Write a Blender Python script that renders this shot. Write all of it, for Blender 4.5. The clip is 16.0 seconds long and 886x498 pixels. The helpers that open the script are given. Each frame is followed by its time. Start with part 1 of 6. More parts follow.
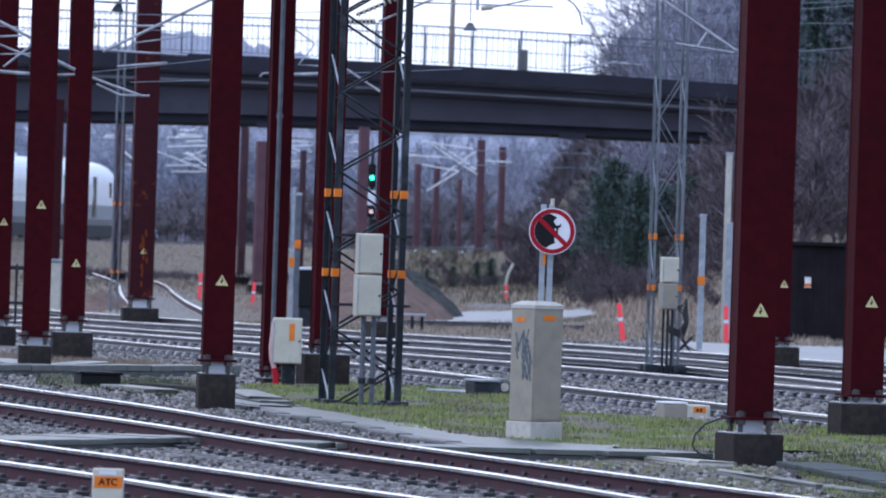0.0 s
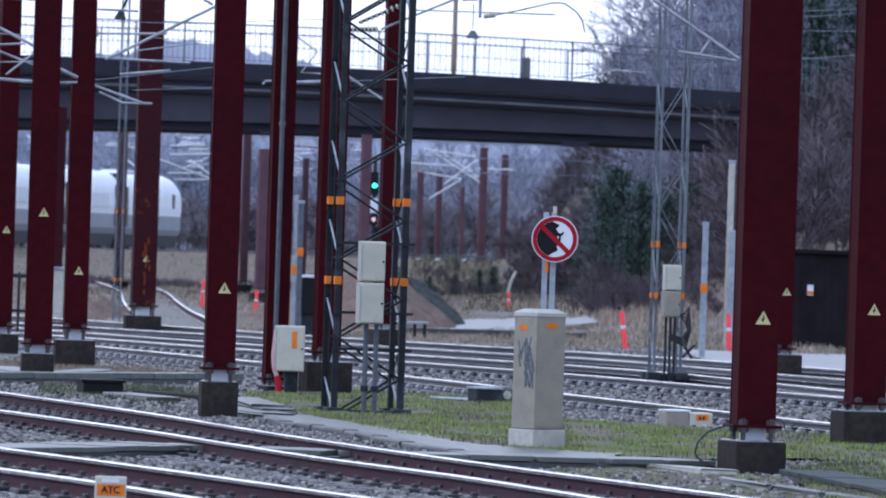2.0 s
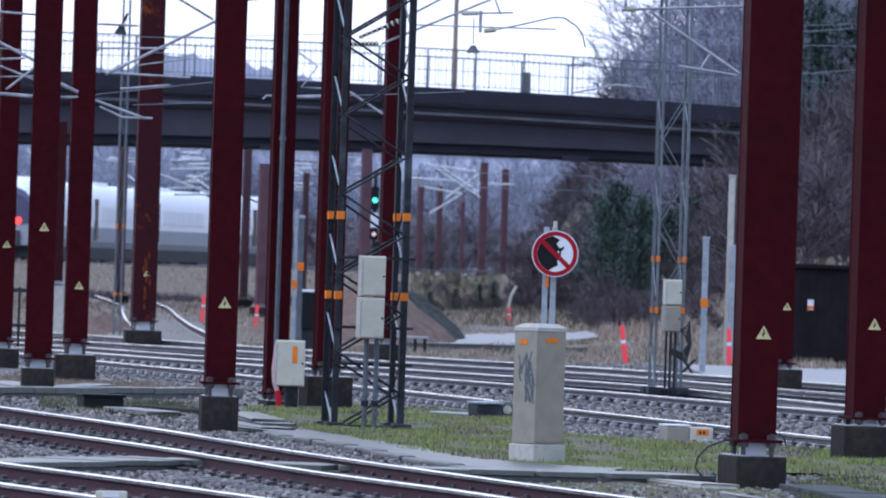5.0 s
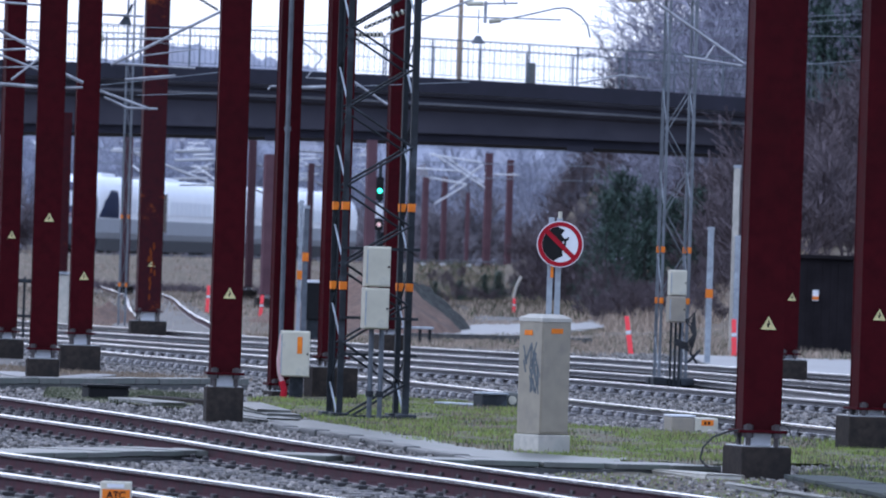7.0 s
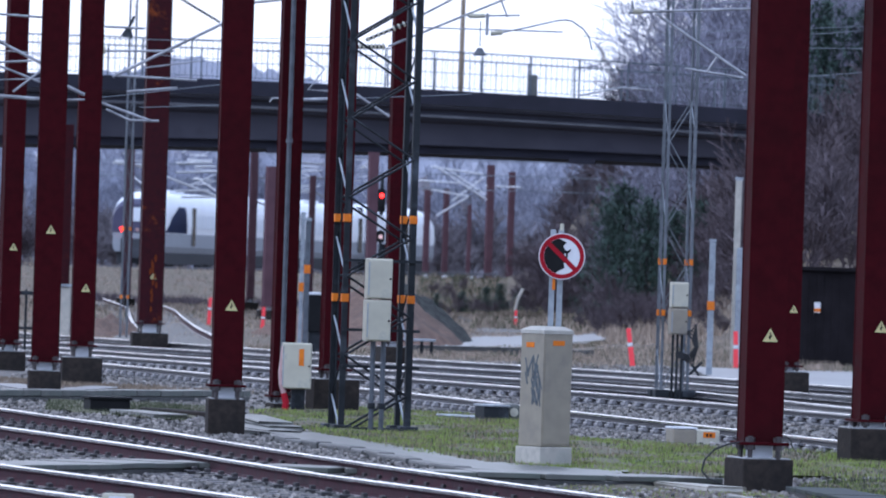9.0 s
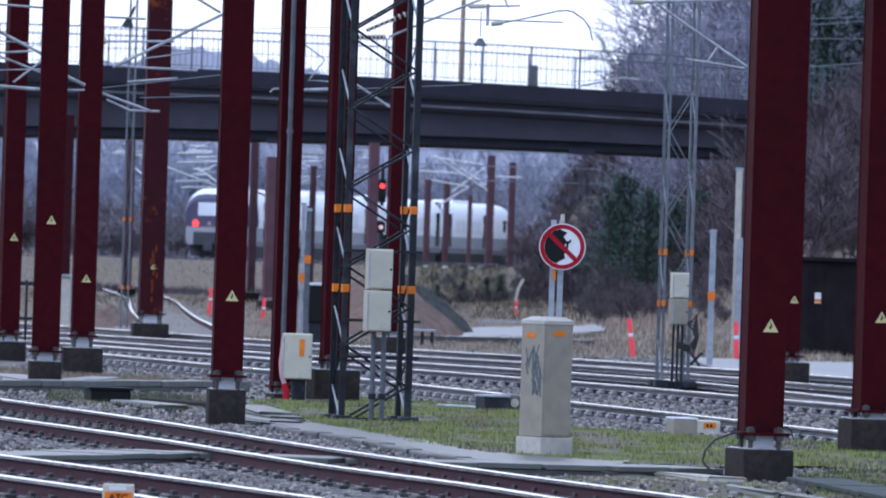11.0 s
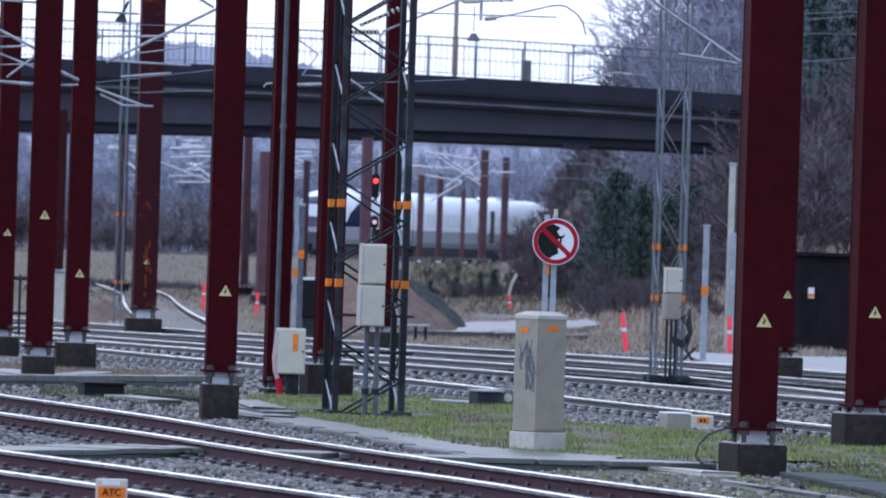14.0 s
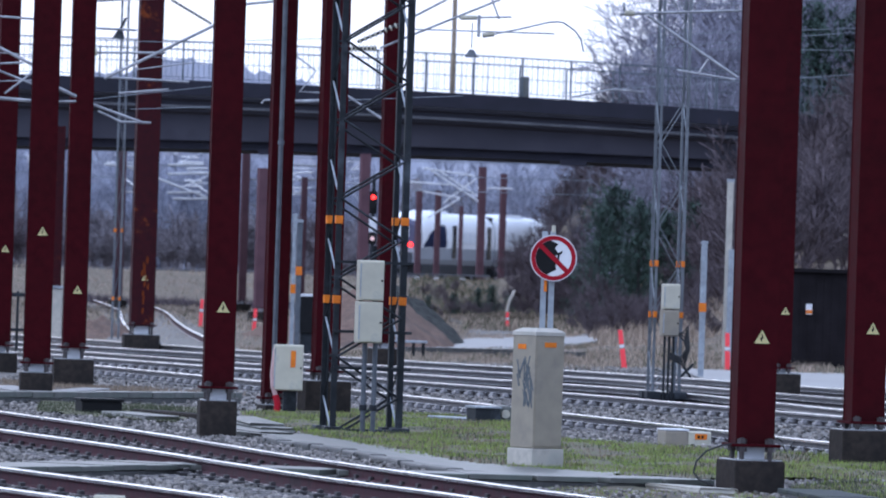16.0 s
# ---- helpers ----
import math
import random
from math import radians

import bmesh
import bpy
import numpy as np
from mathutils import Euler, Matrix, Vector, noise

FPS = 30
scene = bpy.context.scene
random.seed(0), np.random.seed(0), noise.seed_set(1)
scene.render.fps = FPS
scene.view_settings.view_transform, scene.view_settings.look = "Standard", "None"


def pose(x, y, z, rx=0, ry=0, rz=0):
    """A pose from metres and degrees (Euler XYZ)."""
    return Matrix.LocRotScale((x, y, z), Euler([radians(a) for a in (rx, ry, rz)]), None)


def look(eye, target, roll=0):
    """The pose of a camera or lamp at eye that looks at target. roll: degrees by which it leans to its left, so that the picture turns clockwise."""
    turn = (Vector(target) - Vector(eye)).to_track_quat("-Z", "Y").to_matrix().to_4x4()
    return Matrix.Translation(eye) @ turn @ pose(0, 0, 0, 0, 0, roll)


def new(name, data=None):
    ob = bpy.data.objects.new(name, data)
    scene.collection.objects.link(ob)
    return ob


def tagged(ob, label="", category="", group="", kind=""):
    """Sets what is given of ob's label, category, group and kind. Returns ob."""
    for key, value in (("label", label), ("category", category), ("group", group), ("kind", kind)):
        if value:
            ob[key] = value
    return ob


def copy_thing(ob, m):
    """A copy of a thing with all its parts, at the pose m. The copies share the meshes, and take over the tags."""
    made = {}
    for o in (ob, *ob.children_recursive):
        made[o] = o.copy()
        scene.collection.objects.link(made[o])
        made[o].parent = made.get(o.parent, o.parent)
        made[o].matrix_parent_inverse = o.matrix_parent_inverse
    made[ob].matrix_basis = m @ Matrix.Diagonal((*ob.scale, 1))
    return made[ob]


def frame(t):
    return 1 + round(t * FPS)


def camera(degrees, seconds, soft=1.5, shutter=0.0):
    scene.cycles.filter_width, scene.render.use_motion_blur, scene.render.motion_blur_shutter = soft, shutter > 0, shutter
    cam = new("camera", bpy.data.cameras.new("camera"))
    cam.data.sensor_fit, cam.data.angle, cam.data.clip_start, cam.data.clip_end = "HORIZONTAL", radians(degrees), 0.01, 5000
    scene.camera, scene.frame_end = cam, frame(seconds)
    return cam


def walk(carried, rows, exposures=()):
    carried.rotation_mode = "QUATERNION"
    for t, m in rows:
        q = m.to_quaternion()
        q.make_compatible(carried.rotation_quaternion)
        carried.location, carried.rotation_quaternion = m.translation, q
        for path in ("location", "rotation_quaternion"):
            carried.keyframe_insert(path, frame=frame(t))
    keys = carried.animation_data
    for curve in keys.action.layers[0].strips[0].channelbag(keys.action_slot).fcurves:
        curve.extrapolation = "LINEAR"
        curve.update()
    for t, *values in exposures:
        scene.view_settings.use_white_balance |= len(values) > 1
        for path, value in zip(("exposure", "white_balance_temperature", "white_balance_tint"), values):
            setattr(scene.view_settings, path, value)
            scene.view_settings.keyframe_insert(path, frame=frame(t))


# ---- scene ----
SWAY = [  # seconds, turn to the left, tilt up (degrees)
    (0.0, 0.0, 0.0), (0.5, -0.0057, 0.0002), (1.0, 0.0117, -0.0061), (1.5, -0.0052, 0.0178),
    (2.0, 0.0191, 0.0523), (2.5, 0.0427, 0.0515), (3.0, 0.0006, 0.0176), (3.5, 0.0373, 0.0632),
    (6.0, 0.017, 0.1577), (6.5, 0.089, 0.0262), (7.0, 0.0557, 0.0863), (7.5, 0.098, 0.126),
    (8.0, 0.0698, 0.1679), (8.5, 0.0279, 0.1397), (9.0, 0.0702, 0.1681), (9.2, 0.0679, 0.0978),
    (11.3, 0.0739, 0.1062), (11.5, 0.0987, 0.1495), (12.0, 0.0494, 0.0689), (12.5, 0.0482, 0.1393),
    (13.0, 0.0534, 0.1217), (13.5, 0.0497, 0.1862), (14.0, 0.0258, 0.0697), (14.5, 0.0246, 0.146),
    (15.0, 0.0441, 0.204), (15.5, 0.0223, 0.146), (16.0, 0.0143, 0.1816)]
cam = camera(6.0, 16.0, soft=1.9)
cam.data.dof.use_dof, cam.data.dof.focus_distance, cam.data.dof.aperture_fstop = True, 81.0, 11.0
walk(cam, [(t, pose(0, 0, 1.8, 90 - 0.0383 + up, 0, left) @ pose(0, 0, 0, 0, 0, 1.85)) for t, left, up in SWAY],
     [(0.0, 0.38, 5040, 13), (16.0, 0.38, 5040, 13)])

# ---- daylight: overcast ----
world = bpy.data.worlds.new("world")
scene.world = world
world.use_nodes = True
wn, wl = world.node_tree.nodes, world.node_tree.links
wn.clear()
sky_out = wn.new("ShaderNodeOutputWorld")
sky_bg = wn.new("ShaderNodeBackground")
sky_tex = wn.new("ShaderNodeTexSky")
sky_tex.sky_type = "NISHITA"
sky_tex.sun_disc = False
sky_tex.sun_elevation = radians(24)
sky_tex.sun_rotation = radians(-12)
sky_tex.air_density, sky_tex.dust_density, sky_tex.ozone_density = 1.0, 4.0, 1.5
sky_mix = wn.new("ShaderNodeMixRGB")
sky_mix.inputs[0].default_value = 0.82
sky_mix.inputs[2].default_value = (8.4, 8.7, 9.6, 1)
wl.new(sky_tex.outputs[0], sky_mix.inputs[1])
wl.new(sky_mix.outputs[0], sky_bg.inputs[0])
sky_bg.inputs[1].default_value = 0.105
wl.new(sky_bg.outputs[0], sky_out.inputs[0])
sun = new("sun", bpy.data.lights.new("sun", "SUN"))
sun.data.energy, sun.data.angle, sun.data.color = 0.9, radians(30), (1.0, 0.97, 0.93)
sun.matrix_basis = look((-80, 20, 80), (0, 70, 0))


# ---- materials ----
def material(name, base, base2=None, rough=0.6, metal=0.0, scale=8.0, bump=0.15, spread=0.35, stain=None, stain_scale=1.2, stain_amount=0.5, spec=0.5, emit=None, strength=0.0, pieces=0.0):
    """Two-scale procedural surface: grain between base and base2, stains of a colour of their own, bump."""
    m = bpy.data.materials.new(name)
    m.use_nodes = True
    n, l = m.node_tree.nodes, m.node_tree.links
    b = n["Principled BSDF"]
    co = n.new("ShaderNodeTexCoord")
    base2 = base2 or tuple(c * 0.6 for c in base)
    fine = n.new("ShaderNodeTexNoise")
    fine.inputs["Scale"].default_value, fine.inputs["Detail"].default_value = scale, 6
    l.new(co.outputs["Object"], fine.inputs["Vector"])
    ramp = n.new("ShaderNodeValToRGB")
    ramp.color_ramp.elements[0].position, ramp.color_ramp.elements[1].position = 0.5 - spread / 2, 0.5 + spread / 2
    ramp.color_ramp.elements[0].color, ramp.color_ramp.elements[1].color = (*base2, 1), (*base, 1)
    l.new(fine.outputs[0], ramp.inputs[0])
    colour = ramp.outputs[0]
    if stain:
        big = n.new("ShaderNodeTexNoise")
        big.inputs["Scale"].default_value, big.inputs["Detail"].default_value, big.inputs["Roughness"].default_value = stain_scale, 8, 0.65
        l.new(co.outputs["Object"], big.inputs["Vector"])
        r2 = n.new("ShaderNodeValToRGB")
        r2.color_ramp.elements[0].position, r2.color_ramp.elements[1].position = 0.62 - stain_amount * 0.25, 0.75
        l.new(big.outputs[0], r2.inputs[0])
        mix = n.new("ShaderNodeMixRGB")
        l.new(r2.outputs[0], mix.inputs[0])
        l.new(colour, mix.inputs[1])
        mix.inputs[2].default_value = (*stain, 1)
        colour = mix.outputs[0]
    if pieces:
        info = n.new("ShaderNodeNewGeometry")
        hsv = n.new("ShaderNodeHueSaturation")
        mr = n.new("ShaderNodeMapRange")
        mr.inputs[3].default_value, mr.inputs[4].default_value = 1 - pieces, 1 + pieces
        l.new(info.outputs["Random Per Island"], mr.inputs[0])
        l.new(mr.outputs[0], hsv.inputs["Value"])
        l.new(colour, hsv.inputs["Color"])
        colour = hsv.outputs[0]
    l.new(colour, b.inputs["Base Color"])
    rr = n.new("ShaderNodeMapRange")
    rr.inputs[3].default_value, rr.inputs[4].default_value = max(0.03, rough - 0.12), min(1, rough + 0.12)
    l.new(fine.outputs[0], rr.inputs[0])
    l.new(rr.outputs[0], b.inputs["Roughness"])
    b.inputs["Metallic"].default_value = metal
    b.inputs["Specular IOR Level"].default_value = spec
    if bump:
        bp = n.new("ShaderNodeBump")
        bp.inputs["Strength"].default_value, bp.inputs["Distance"].default_value = bump, 0.02
        l.new(fine.outputs[0], bp.inputs["Height"])
        l.new(bp.outputs[0], b.inputs["Normal"])
    if emit:
        b.inputs["Emission Color"].default_value, b.inputs["Emission Strength"].default_value = (*emit, 1), strength
    return m


M = dict(
    red=material("oxide_red_paint", (0.048, 0.0052, 0.0078), (0.034, 0.0038, 0.006), 0.62, 0, 9, 0.1, stain=(0.022, 0.005, 0.006), stain_scale=0.9, stain_amount=0.6, spec=0.03),
    rusty=material("rusty_red_paint", (0.042, 0.007, 0.0095), (0.028, 0.006, 0.009), 0.65, 0, 9, 0.15, stain=(0.25, 0.06, 0.012), stain_scale=2.6, stain_amount=0.12, spec=0.1),
    concrete=material("concrete", (0.046, 0.037, 0.031), (0.024, 0.02, 0.018), 0.9, 0, 14, 0.3, spec=0.15, stain=(0.016, 0.015, 0.015), stain_scale=3, stain_amount=0.7),
    pale=material("pale_concrete", (0.52, 0.48, 0.41), (0.39, 0.36, 0.31), 0.7, 0, 12, 0.2, stain=(0.25, 0.26, 0.23), stain_scale=3, stain_amount=0.5),
    trough=material("trough_concrete", (0.135, 0.132, 0.116), (0.08, 0.08, 0.072), 0.45, 0, 9, 0.3, stain=(0.07, 0.09, 0.07), stain_scale=1.5, stain_amount=0.6),
    bridge=material("bridge_concrete", (0.066, 0.062, 0.081), (0.042, 0.04, 0.056), 0.9, 0, 1.2, 0.2, stain=(0.03, 0.03, 0.04), stain_scale=0.3, stain_amount=0.7),
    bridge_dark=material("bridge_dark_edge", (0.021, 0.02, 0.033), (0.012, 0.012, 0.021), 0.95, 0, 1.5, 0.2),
    steel=material("galvanised_steel", (0.42, 0.45, 0.48), (0.28, 0.3, 0.33), 0.5, 0.6, 10, 0.05, stain=(0.2, 0.2, 0.2), stain_scale=2, stain_amount=0.5),
    darksteel=material("weathered_dark_steel", (0.024, 0.027, 0.032), (0.012, 0.014, 0.017), 0.6, 0.0, 9, 0.1, stain=(0.08, 0.09, 0.105), stain_scale=2.0, stain_amount=0.3, spec=0.25),
    railhead=material("polished_rail_head", (0.8, 0.8, 0.82), (0.6, 0.6, 0.62), 0.22, 1.0, 5, 0.0),
    railrust=material("rusty_rail_side", (0.07, 0.025, 0.032), (0.04, 0.017, 0.023), 0.7, 0, 10, 0.2, spec=0.15, stain=(0.028, 0.02, 0.022), stain_scale=3),
    railgrey=material("grey_rail_side", (0.06, 0.052, 0.054), (0.03, 0.027, 0.029), 0.5, 0, 10, 0.2, spec=0.3),
    sleeper=material("wet_sleeper", (0.12, 0.11, 0.11), (0.05, 0.045, 0.045), 0.6, 0, 12, 0.3),
    clip=material("rail_clip_steel", (0.42, 0.41, 0.42), (0.2, 0.19, 0.19), 0.35, 0.3, 20, 0.1),
    stone=material("ballast_stone", (0.28, 0.25, 0.222), (0.08, 0.073, 0.067), 0.6, 0, 16, 0.4, pieces=0.8),
    ballast=material("ballast_bed", (0.14, 0.126, 0.11), (0.037, 0.034, 0.031), 0.65, 0, 14, 0.6, stain=(0.14, 0.11, 0.09), stain_scale=0.35),
    ground=material("dirt_ground", (0.2, 0.165, 0.13), (0.125, 0.102, 0.08), 0.95, 0, 2.5, 0.4, spec=0.1, stain=(0.15, 0.125, 0.085), stain_scale=0.2, stain_amount=0.7),
    gravelroad=material("wet_gravel_road", (0.25, 0.245, 0.245), (0.15, 0.146, 0.146), 0.5, 0, 5, 0.2, stain=(0.16, 0.155, 0.15), stain_scale=0.35, stain_amount=0.8),
    pile=material("dirt_pile", (0.19, 0.128, 0.1), (0.12, 0.08, 0.064), 0.95, 0, 4, 0.6, spec=0.08, stain=(0.1, 0.08, 0.07), stain_scale=0.7),
    grass=material("grass_blade", (0.31, 0.4, 0.085), (0.18, 0.235, 0.055), 0.7, 0, 3, 0.0, stain=(0.19, 0.13, 0.07), stain_scale=1.4, stain_amount=0.6, pieces=0.4, spec=0.2),
    dry=material("dry_grass", (0.3, 0.235, 0.17), (0.19, 0.15, 0.11), 0.85, 0, 2, 0.0, pieces=0.4, spec=0.1),
    # lighter copy of dry for far grass, haze put into the colour
    straw=material("haze_paled_straw", (0.43, 0.34, 0.265), (0.29, 0.23, 0.18), 0.85, 0, 2, 0.0, pieces=0.4, spec=0.1),
    box=material("light_grey_box", (0.55, 0.515, 0.4), (0.47, 0.44, 0.345), 0.5, 0, 5, 0.03, stain=(0.33, 0.33, 0.3), stain_scale=5, stain_amount=0.3),
    cabinet=material("cabinet_plastic", (0.31, 0.27, 0.2), (0.25, 0.217, 0.165), 0.55, 0, 6, 0.05, stain=(0.17, 0.155, 0.14), stain_scale=2.5, stain_amount=0.5),
    graffiti=material("faded_blue_scrawl", (0.06, 0.075, 0.09), (0.13, 0.14, 0.145), 0.7, 0, 20, 0.0),
    orange=material("orange_label", (0.75, 0.22, 0.02), (0.6, 0.16, 0.02), 0.6, 0, 8, 0.0, spec=0.1),
    yellow=material("yellow_sign", (0.62, 0.55, 0.25), (0.5, 0.44, 0.2), 0.5, 0, 12, 0.0),
    black=material("black_paint", (0.013, 0.013, 0.014), (0.008, 0.008, 0.009), 0.7, 0, 8, 0.02, spec=0.15),
    signred=material("sign_red", (0.34, 0.012, 0.024), (0.27, 0.01, 0.02), 0.6, 0, 6, 0.0, spec=0.08),
    white=material("white_enamel", (0.75, 0.75, 0.77), (0.66, 0.66, 0.68), 0.4, 0, 6, 0.0, stain=(0.5, 0.5, 0.5), stain_scale=4, stain_amount=0.2),
    pink=material("fluorescent_marker", (1.0, 0.075, 0.09), (0.9, 0.06, 0.07), 0.5, 0, 6, 0.0),
    hut=material("dark_brown_boards", (0.02, 0.0175, 0.02), (0.013, 0.0115, 0.013), 0.95, 0, 3, 0.2, spec=0.03),
    bark=material("dark_bark", (0.142, 0.115, 0.125), (0.085, 0.069, 0.077), 0.9, 0, 3, 0.0, pieces=0.4, spec=0.1),
    # far barks, greyed and lightened by distance haze put into the colour
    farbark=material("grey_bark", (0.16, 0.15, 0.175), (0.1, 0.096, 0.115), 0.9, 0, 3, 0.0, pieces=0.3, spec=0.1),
    distbark=material("haze_paled_twigs", (0.42, 0.43, 0.52), (0.28, 0.29, 0.36), 0.9, 0, 3, 0.0, pieces=0.35, spec=0.1),
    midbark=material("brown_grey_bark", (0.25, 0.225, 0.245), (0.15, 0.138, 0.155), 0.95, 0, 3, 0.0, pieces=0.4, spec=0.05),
    seat=material("dark_rail_seat", (0.03, 0.024, 0.026), (0.015, 0.013, 0.014), 0.6, 0, 15, 0.2),
    foot=material("wet_rail_foot", (0.36, 0.32, 0.33), (0.2, 0.17, 0.18), 0.3, 0.3, 10, 0.05),
    grout=material("wet_footing_top", (0.4, 0.4, 0.4), (0.28, 0.28, 0.28), 0.12, 0, 8, 0.03),
    talldark=material("shaded_dark_bark", (0.072, 0.054, 0.058), (0.042, 0.032, 0.035), 0.95, 0, 3, 0.0, pieces=0.4, spec=0.05),
    ledge=material("pale_bridge_ledge", (0.16, 0.16, 0.175), (0.11, 0.11, 0.125), 0.85, 0, 1.5, 0.1, stain=(0.07, 0.07, 0.08), stain_scale=0.4),
    # column red washed out by haze that is put into the colour
    faded=material("haze_faded_red", (0.135, 0.075, 0.087), (0.1, 0.057, 0.068), 0.9, 0, 2, 0.0, spec=0.05),
    pipe=material("dull_grey_pipe", (0.12, 0.13, 0.15), (0.07, 0.078, 0.09), 0.6, 0.2, 8, 0.05),
    railing=material("painted_railing", (0.13, 0.15, 0.17), (0.08, 0.095, 0.11), 0.7, 0.0, 8, 0.0, spec=0.2),
    bolt=material("dull_bolt_steel", (0.07, 0.055, 0.055), (0.035, 0.03, 0.03), 0.4, 0.2, 20, 0.05),
    rust=material("orange_rust", (0.2, 0.045, 0.01), (0.09, 0.022, 0.009), 0.9, 0, 14, 0.2, spec=0.1),
    midsteel=material("dull_grey_steel", (0.2, 0.215, 0.235), (0.12, 0.13, 0.145), 0.6, 0.2, 8, 0.05, stain=(0.07, 0.075, 0.08), stain_scale=2.0),
    # bluish haze over the far crowns is mixed into this colour
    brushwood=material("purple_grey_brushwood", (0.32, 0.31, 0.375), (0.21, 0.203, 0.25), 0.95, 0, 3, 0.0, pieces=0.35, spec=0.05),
    conduit=material("pinkish_conduit", (0.5, 0.33, 0.31), (0.4, 0.26, 0.25), 0.6, 0, 8, 0.0),
    leaf=material("evergreen_leaf", (0.095, 0.135, 0.11), (0.06, 0.088, 0.074), 0.9, 0, 1, 0.0, pieces=0.25, spec=0.15),
    verge=material("mossy_soil", (0.12, 0.125, 0.05), (0.08, 0.062, 0.04), 0.85, 0, 5, 0.4, stain=(0.11, 0.085, 0.055), stain_scale=0.9, stain_amount=0.7),
    soil=material("brown_soil", (0.15, 0.12, 0.095), (0.075, 0.06, 0.05), 0.85, 0, 9, 0.5, stain=(0.1, 0.12, 0.045), stain_scale=1.4, stain_amount=0.6, spec=0.2),
    weed=material("dull_weeds", (0.1, 0.112, 0.066), (0.06, 0.068, 0.042), 0.85, 0, 2, 0.0, pieces=0.5, spec=0.1),
    wetduct=material("dark_wet_concrete", (0.05, 0.056, 0.056), (0.026, 0.03, 0.03), 0.9, 0, 9, 0.3, stain=(0.05, 0.06, 0.035), stain_scale=2, stain_amount=0.6),
    kerb=material("dark_wet_stone", (0.085, 0.083, 0.078), (0.035, 0.035, 0.034), 0.5, 0, 12, 0.4),
    stone_pile=material("dark_stones", (0.06, 0.062, 0.056), (0.018, 0.019, 0.019), 0.9, 0, 7, 0.8, spec=0.1, spread=0.2),
    # ridge and thicket carry the haze before them in their base colours
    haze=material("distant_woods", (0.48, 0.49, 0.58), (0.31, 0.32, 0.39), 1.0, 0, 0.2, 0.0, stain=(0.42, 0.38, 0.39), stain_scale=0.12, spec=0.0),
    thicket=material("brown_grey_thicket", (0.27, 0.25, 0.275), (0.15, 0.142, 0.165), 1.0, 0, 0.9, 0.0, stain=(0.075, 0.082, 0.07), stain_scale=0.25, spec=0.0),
    trainwhite=material("train_white", (0.93, 0.94, 0.96), (0.9, 0.91, 0.94), 0.6, 0, 0.8, 0.0, spec=0.06),
    traingrey=material("train_grey", (0.37, 0.385, 0.42), (0.33, 0.345, 0.375), 0.6, 0, 0.8, 0.0, spec=0.15),
    traindark=material("train_underframe", (0.06, 0.063, 0.075), (0.04, 0.042, 0.05), 0.7, 0, 2, 0.1),
    trainblue=material("train_dark_blue", (0.05, 0.066, 0.15), (0.038, 0.05, 0.12), 0.6, 0, 1, 0.0, spec=0.08),
    trainglass=material("train_window", (0.03, 0.035, 0.05), (0.02, 0.025, 0.035), 0.12, 0, 1, 0.0),
    lamp_red=material("lit_red_lamp", (0.8, 0.02, 0.02), None, 0.4, 0, 5, 0, emit=(1, 0.02, 0.01), strength=4.5),
    lamp_green=material("lit_green_lamp", (0.05, 0.7, 0.5), None, 0.4, 0, 5, 0, emit=(0.16, 1.0, 0.5), strength=3),
    lamp_pale=material("lit_pale_lamp", (0.8, 0.6, 0.55), None, 0.4, 0, 5, 0, emit=(1.0, 0.5, 0.4), strength=0.35),
    cable=material("black_cable", (0.02, 0.02, 0.022), None, 0.5, 0, 8, 0.0),
    wire=material("grey_wire", (0.3, 0.32, 0.35), (0.22, 0.24, 0.27), 0.5, 0.4, 8, 0.0),
    tube=material("pale_tube", (0.44, 0.44, 0.46), (0.26, 0.26, 0.28), 0.5, 0.2, 8, 0.0, stain=(0.05, 0.052, 0.06), stain_scale=1.6, stain_amount=0.55),
)


# ---- building blocks ----
def part(name, bm, mat, parent=None, label="", at=None, smooth=False):
    me = bpy.data.meshes.new(name)
    bm.to_mesh(me)
    bm.free()
    me.materials.append(mat)
    if smooth:
        for p in me.polygons:
            p.use_smooth = True
    ob = new(name, me)
    if parent:
        ob.parent = parent
    if at is not None:
        ob.matrix_basis = at
    return tagged(ob, label)


def thing(name, label, category, at=None, group="", kind=""):
    ob = new(name)
    ob.empty_display_size = 0.2
    if at is not None:
        ob.matrix_basis = at
    return tagged(ob, label, category, group, kind)


def block(sx, sy, sz, x=0, y=0, z=0, bevel=0.0, bm=None, turn=None):
    """A box whose base centre is at (x, y, z)."""
    b = bmesh.new()
    bmesh.ops.create_cube(b, size=1)
    bmesh.ops.transform(b, matrix=Matrix.Diagonal((sx, sy, sz, 1)), verts=b.verts)
    if bevel:
        bmesh.ops.bevel(b, geom=b.edges[:], offset=bevel, segments=2, affect="EDGES", profile=0.6)
    m = Matrix.Translation((x, y, z + sz / 2))
    if turn is not None:
        m = m @ turn
    bmesh.ops.transform(b, matrix=m, verts=b.verts)
    return merge(bm, b)


def merge(bm, b):
    if bm is None:
        return b
    me = bpy.data.meshes.new("tmp")
    b.to_mesh(me)
    b.free()
    bm.from_mesh(me)
    bpy.data.meshes.remove(me)
    return bm


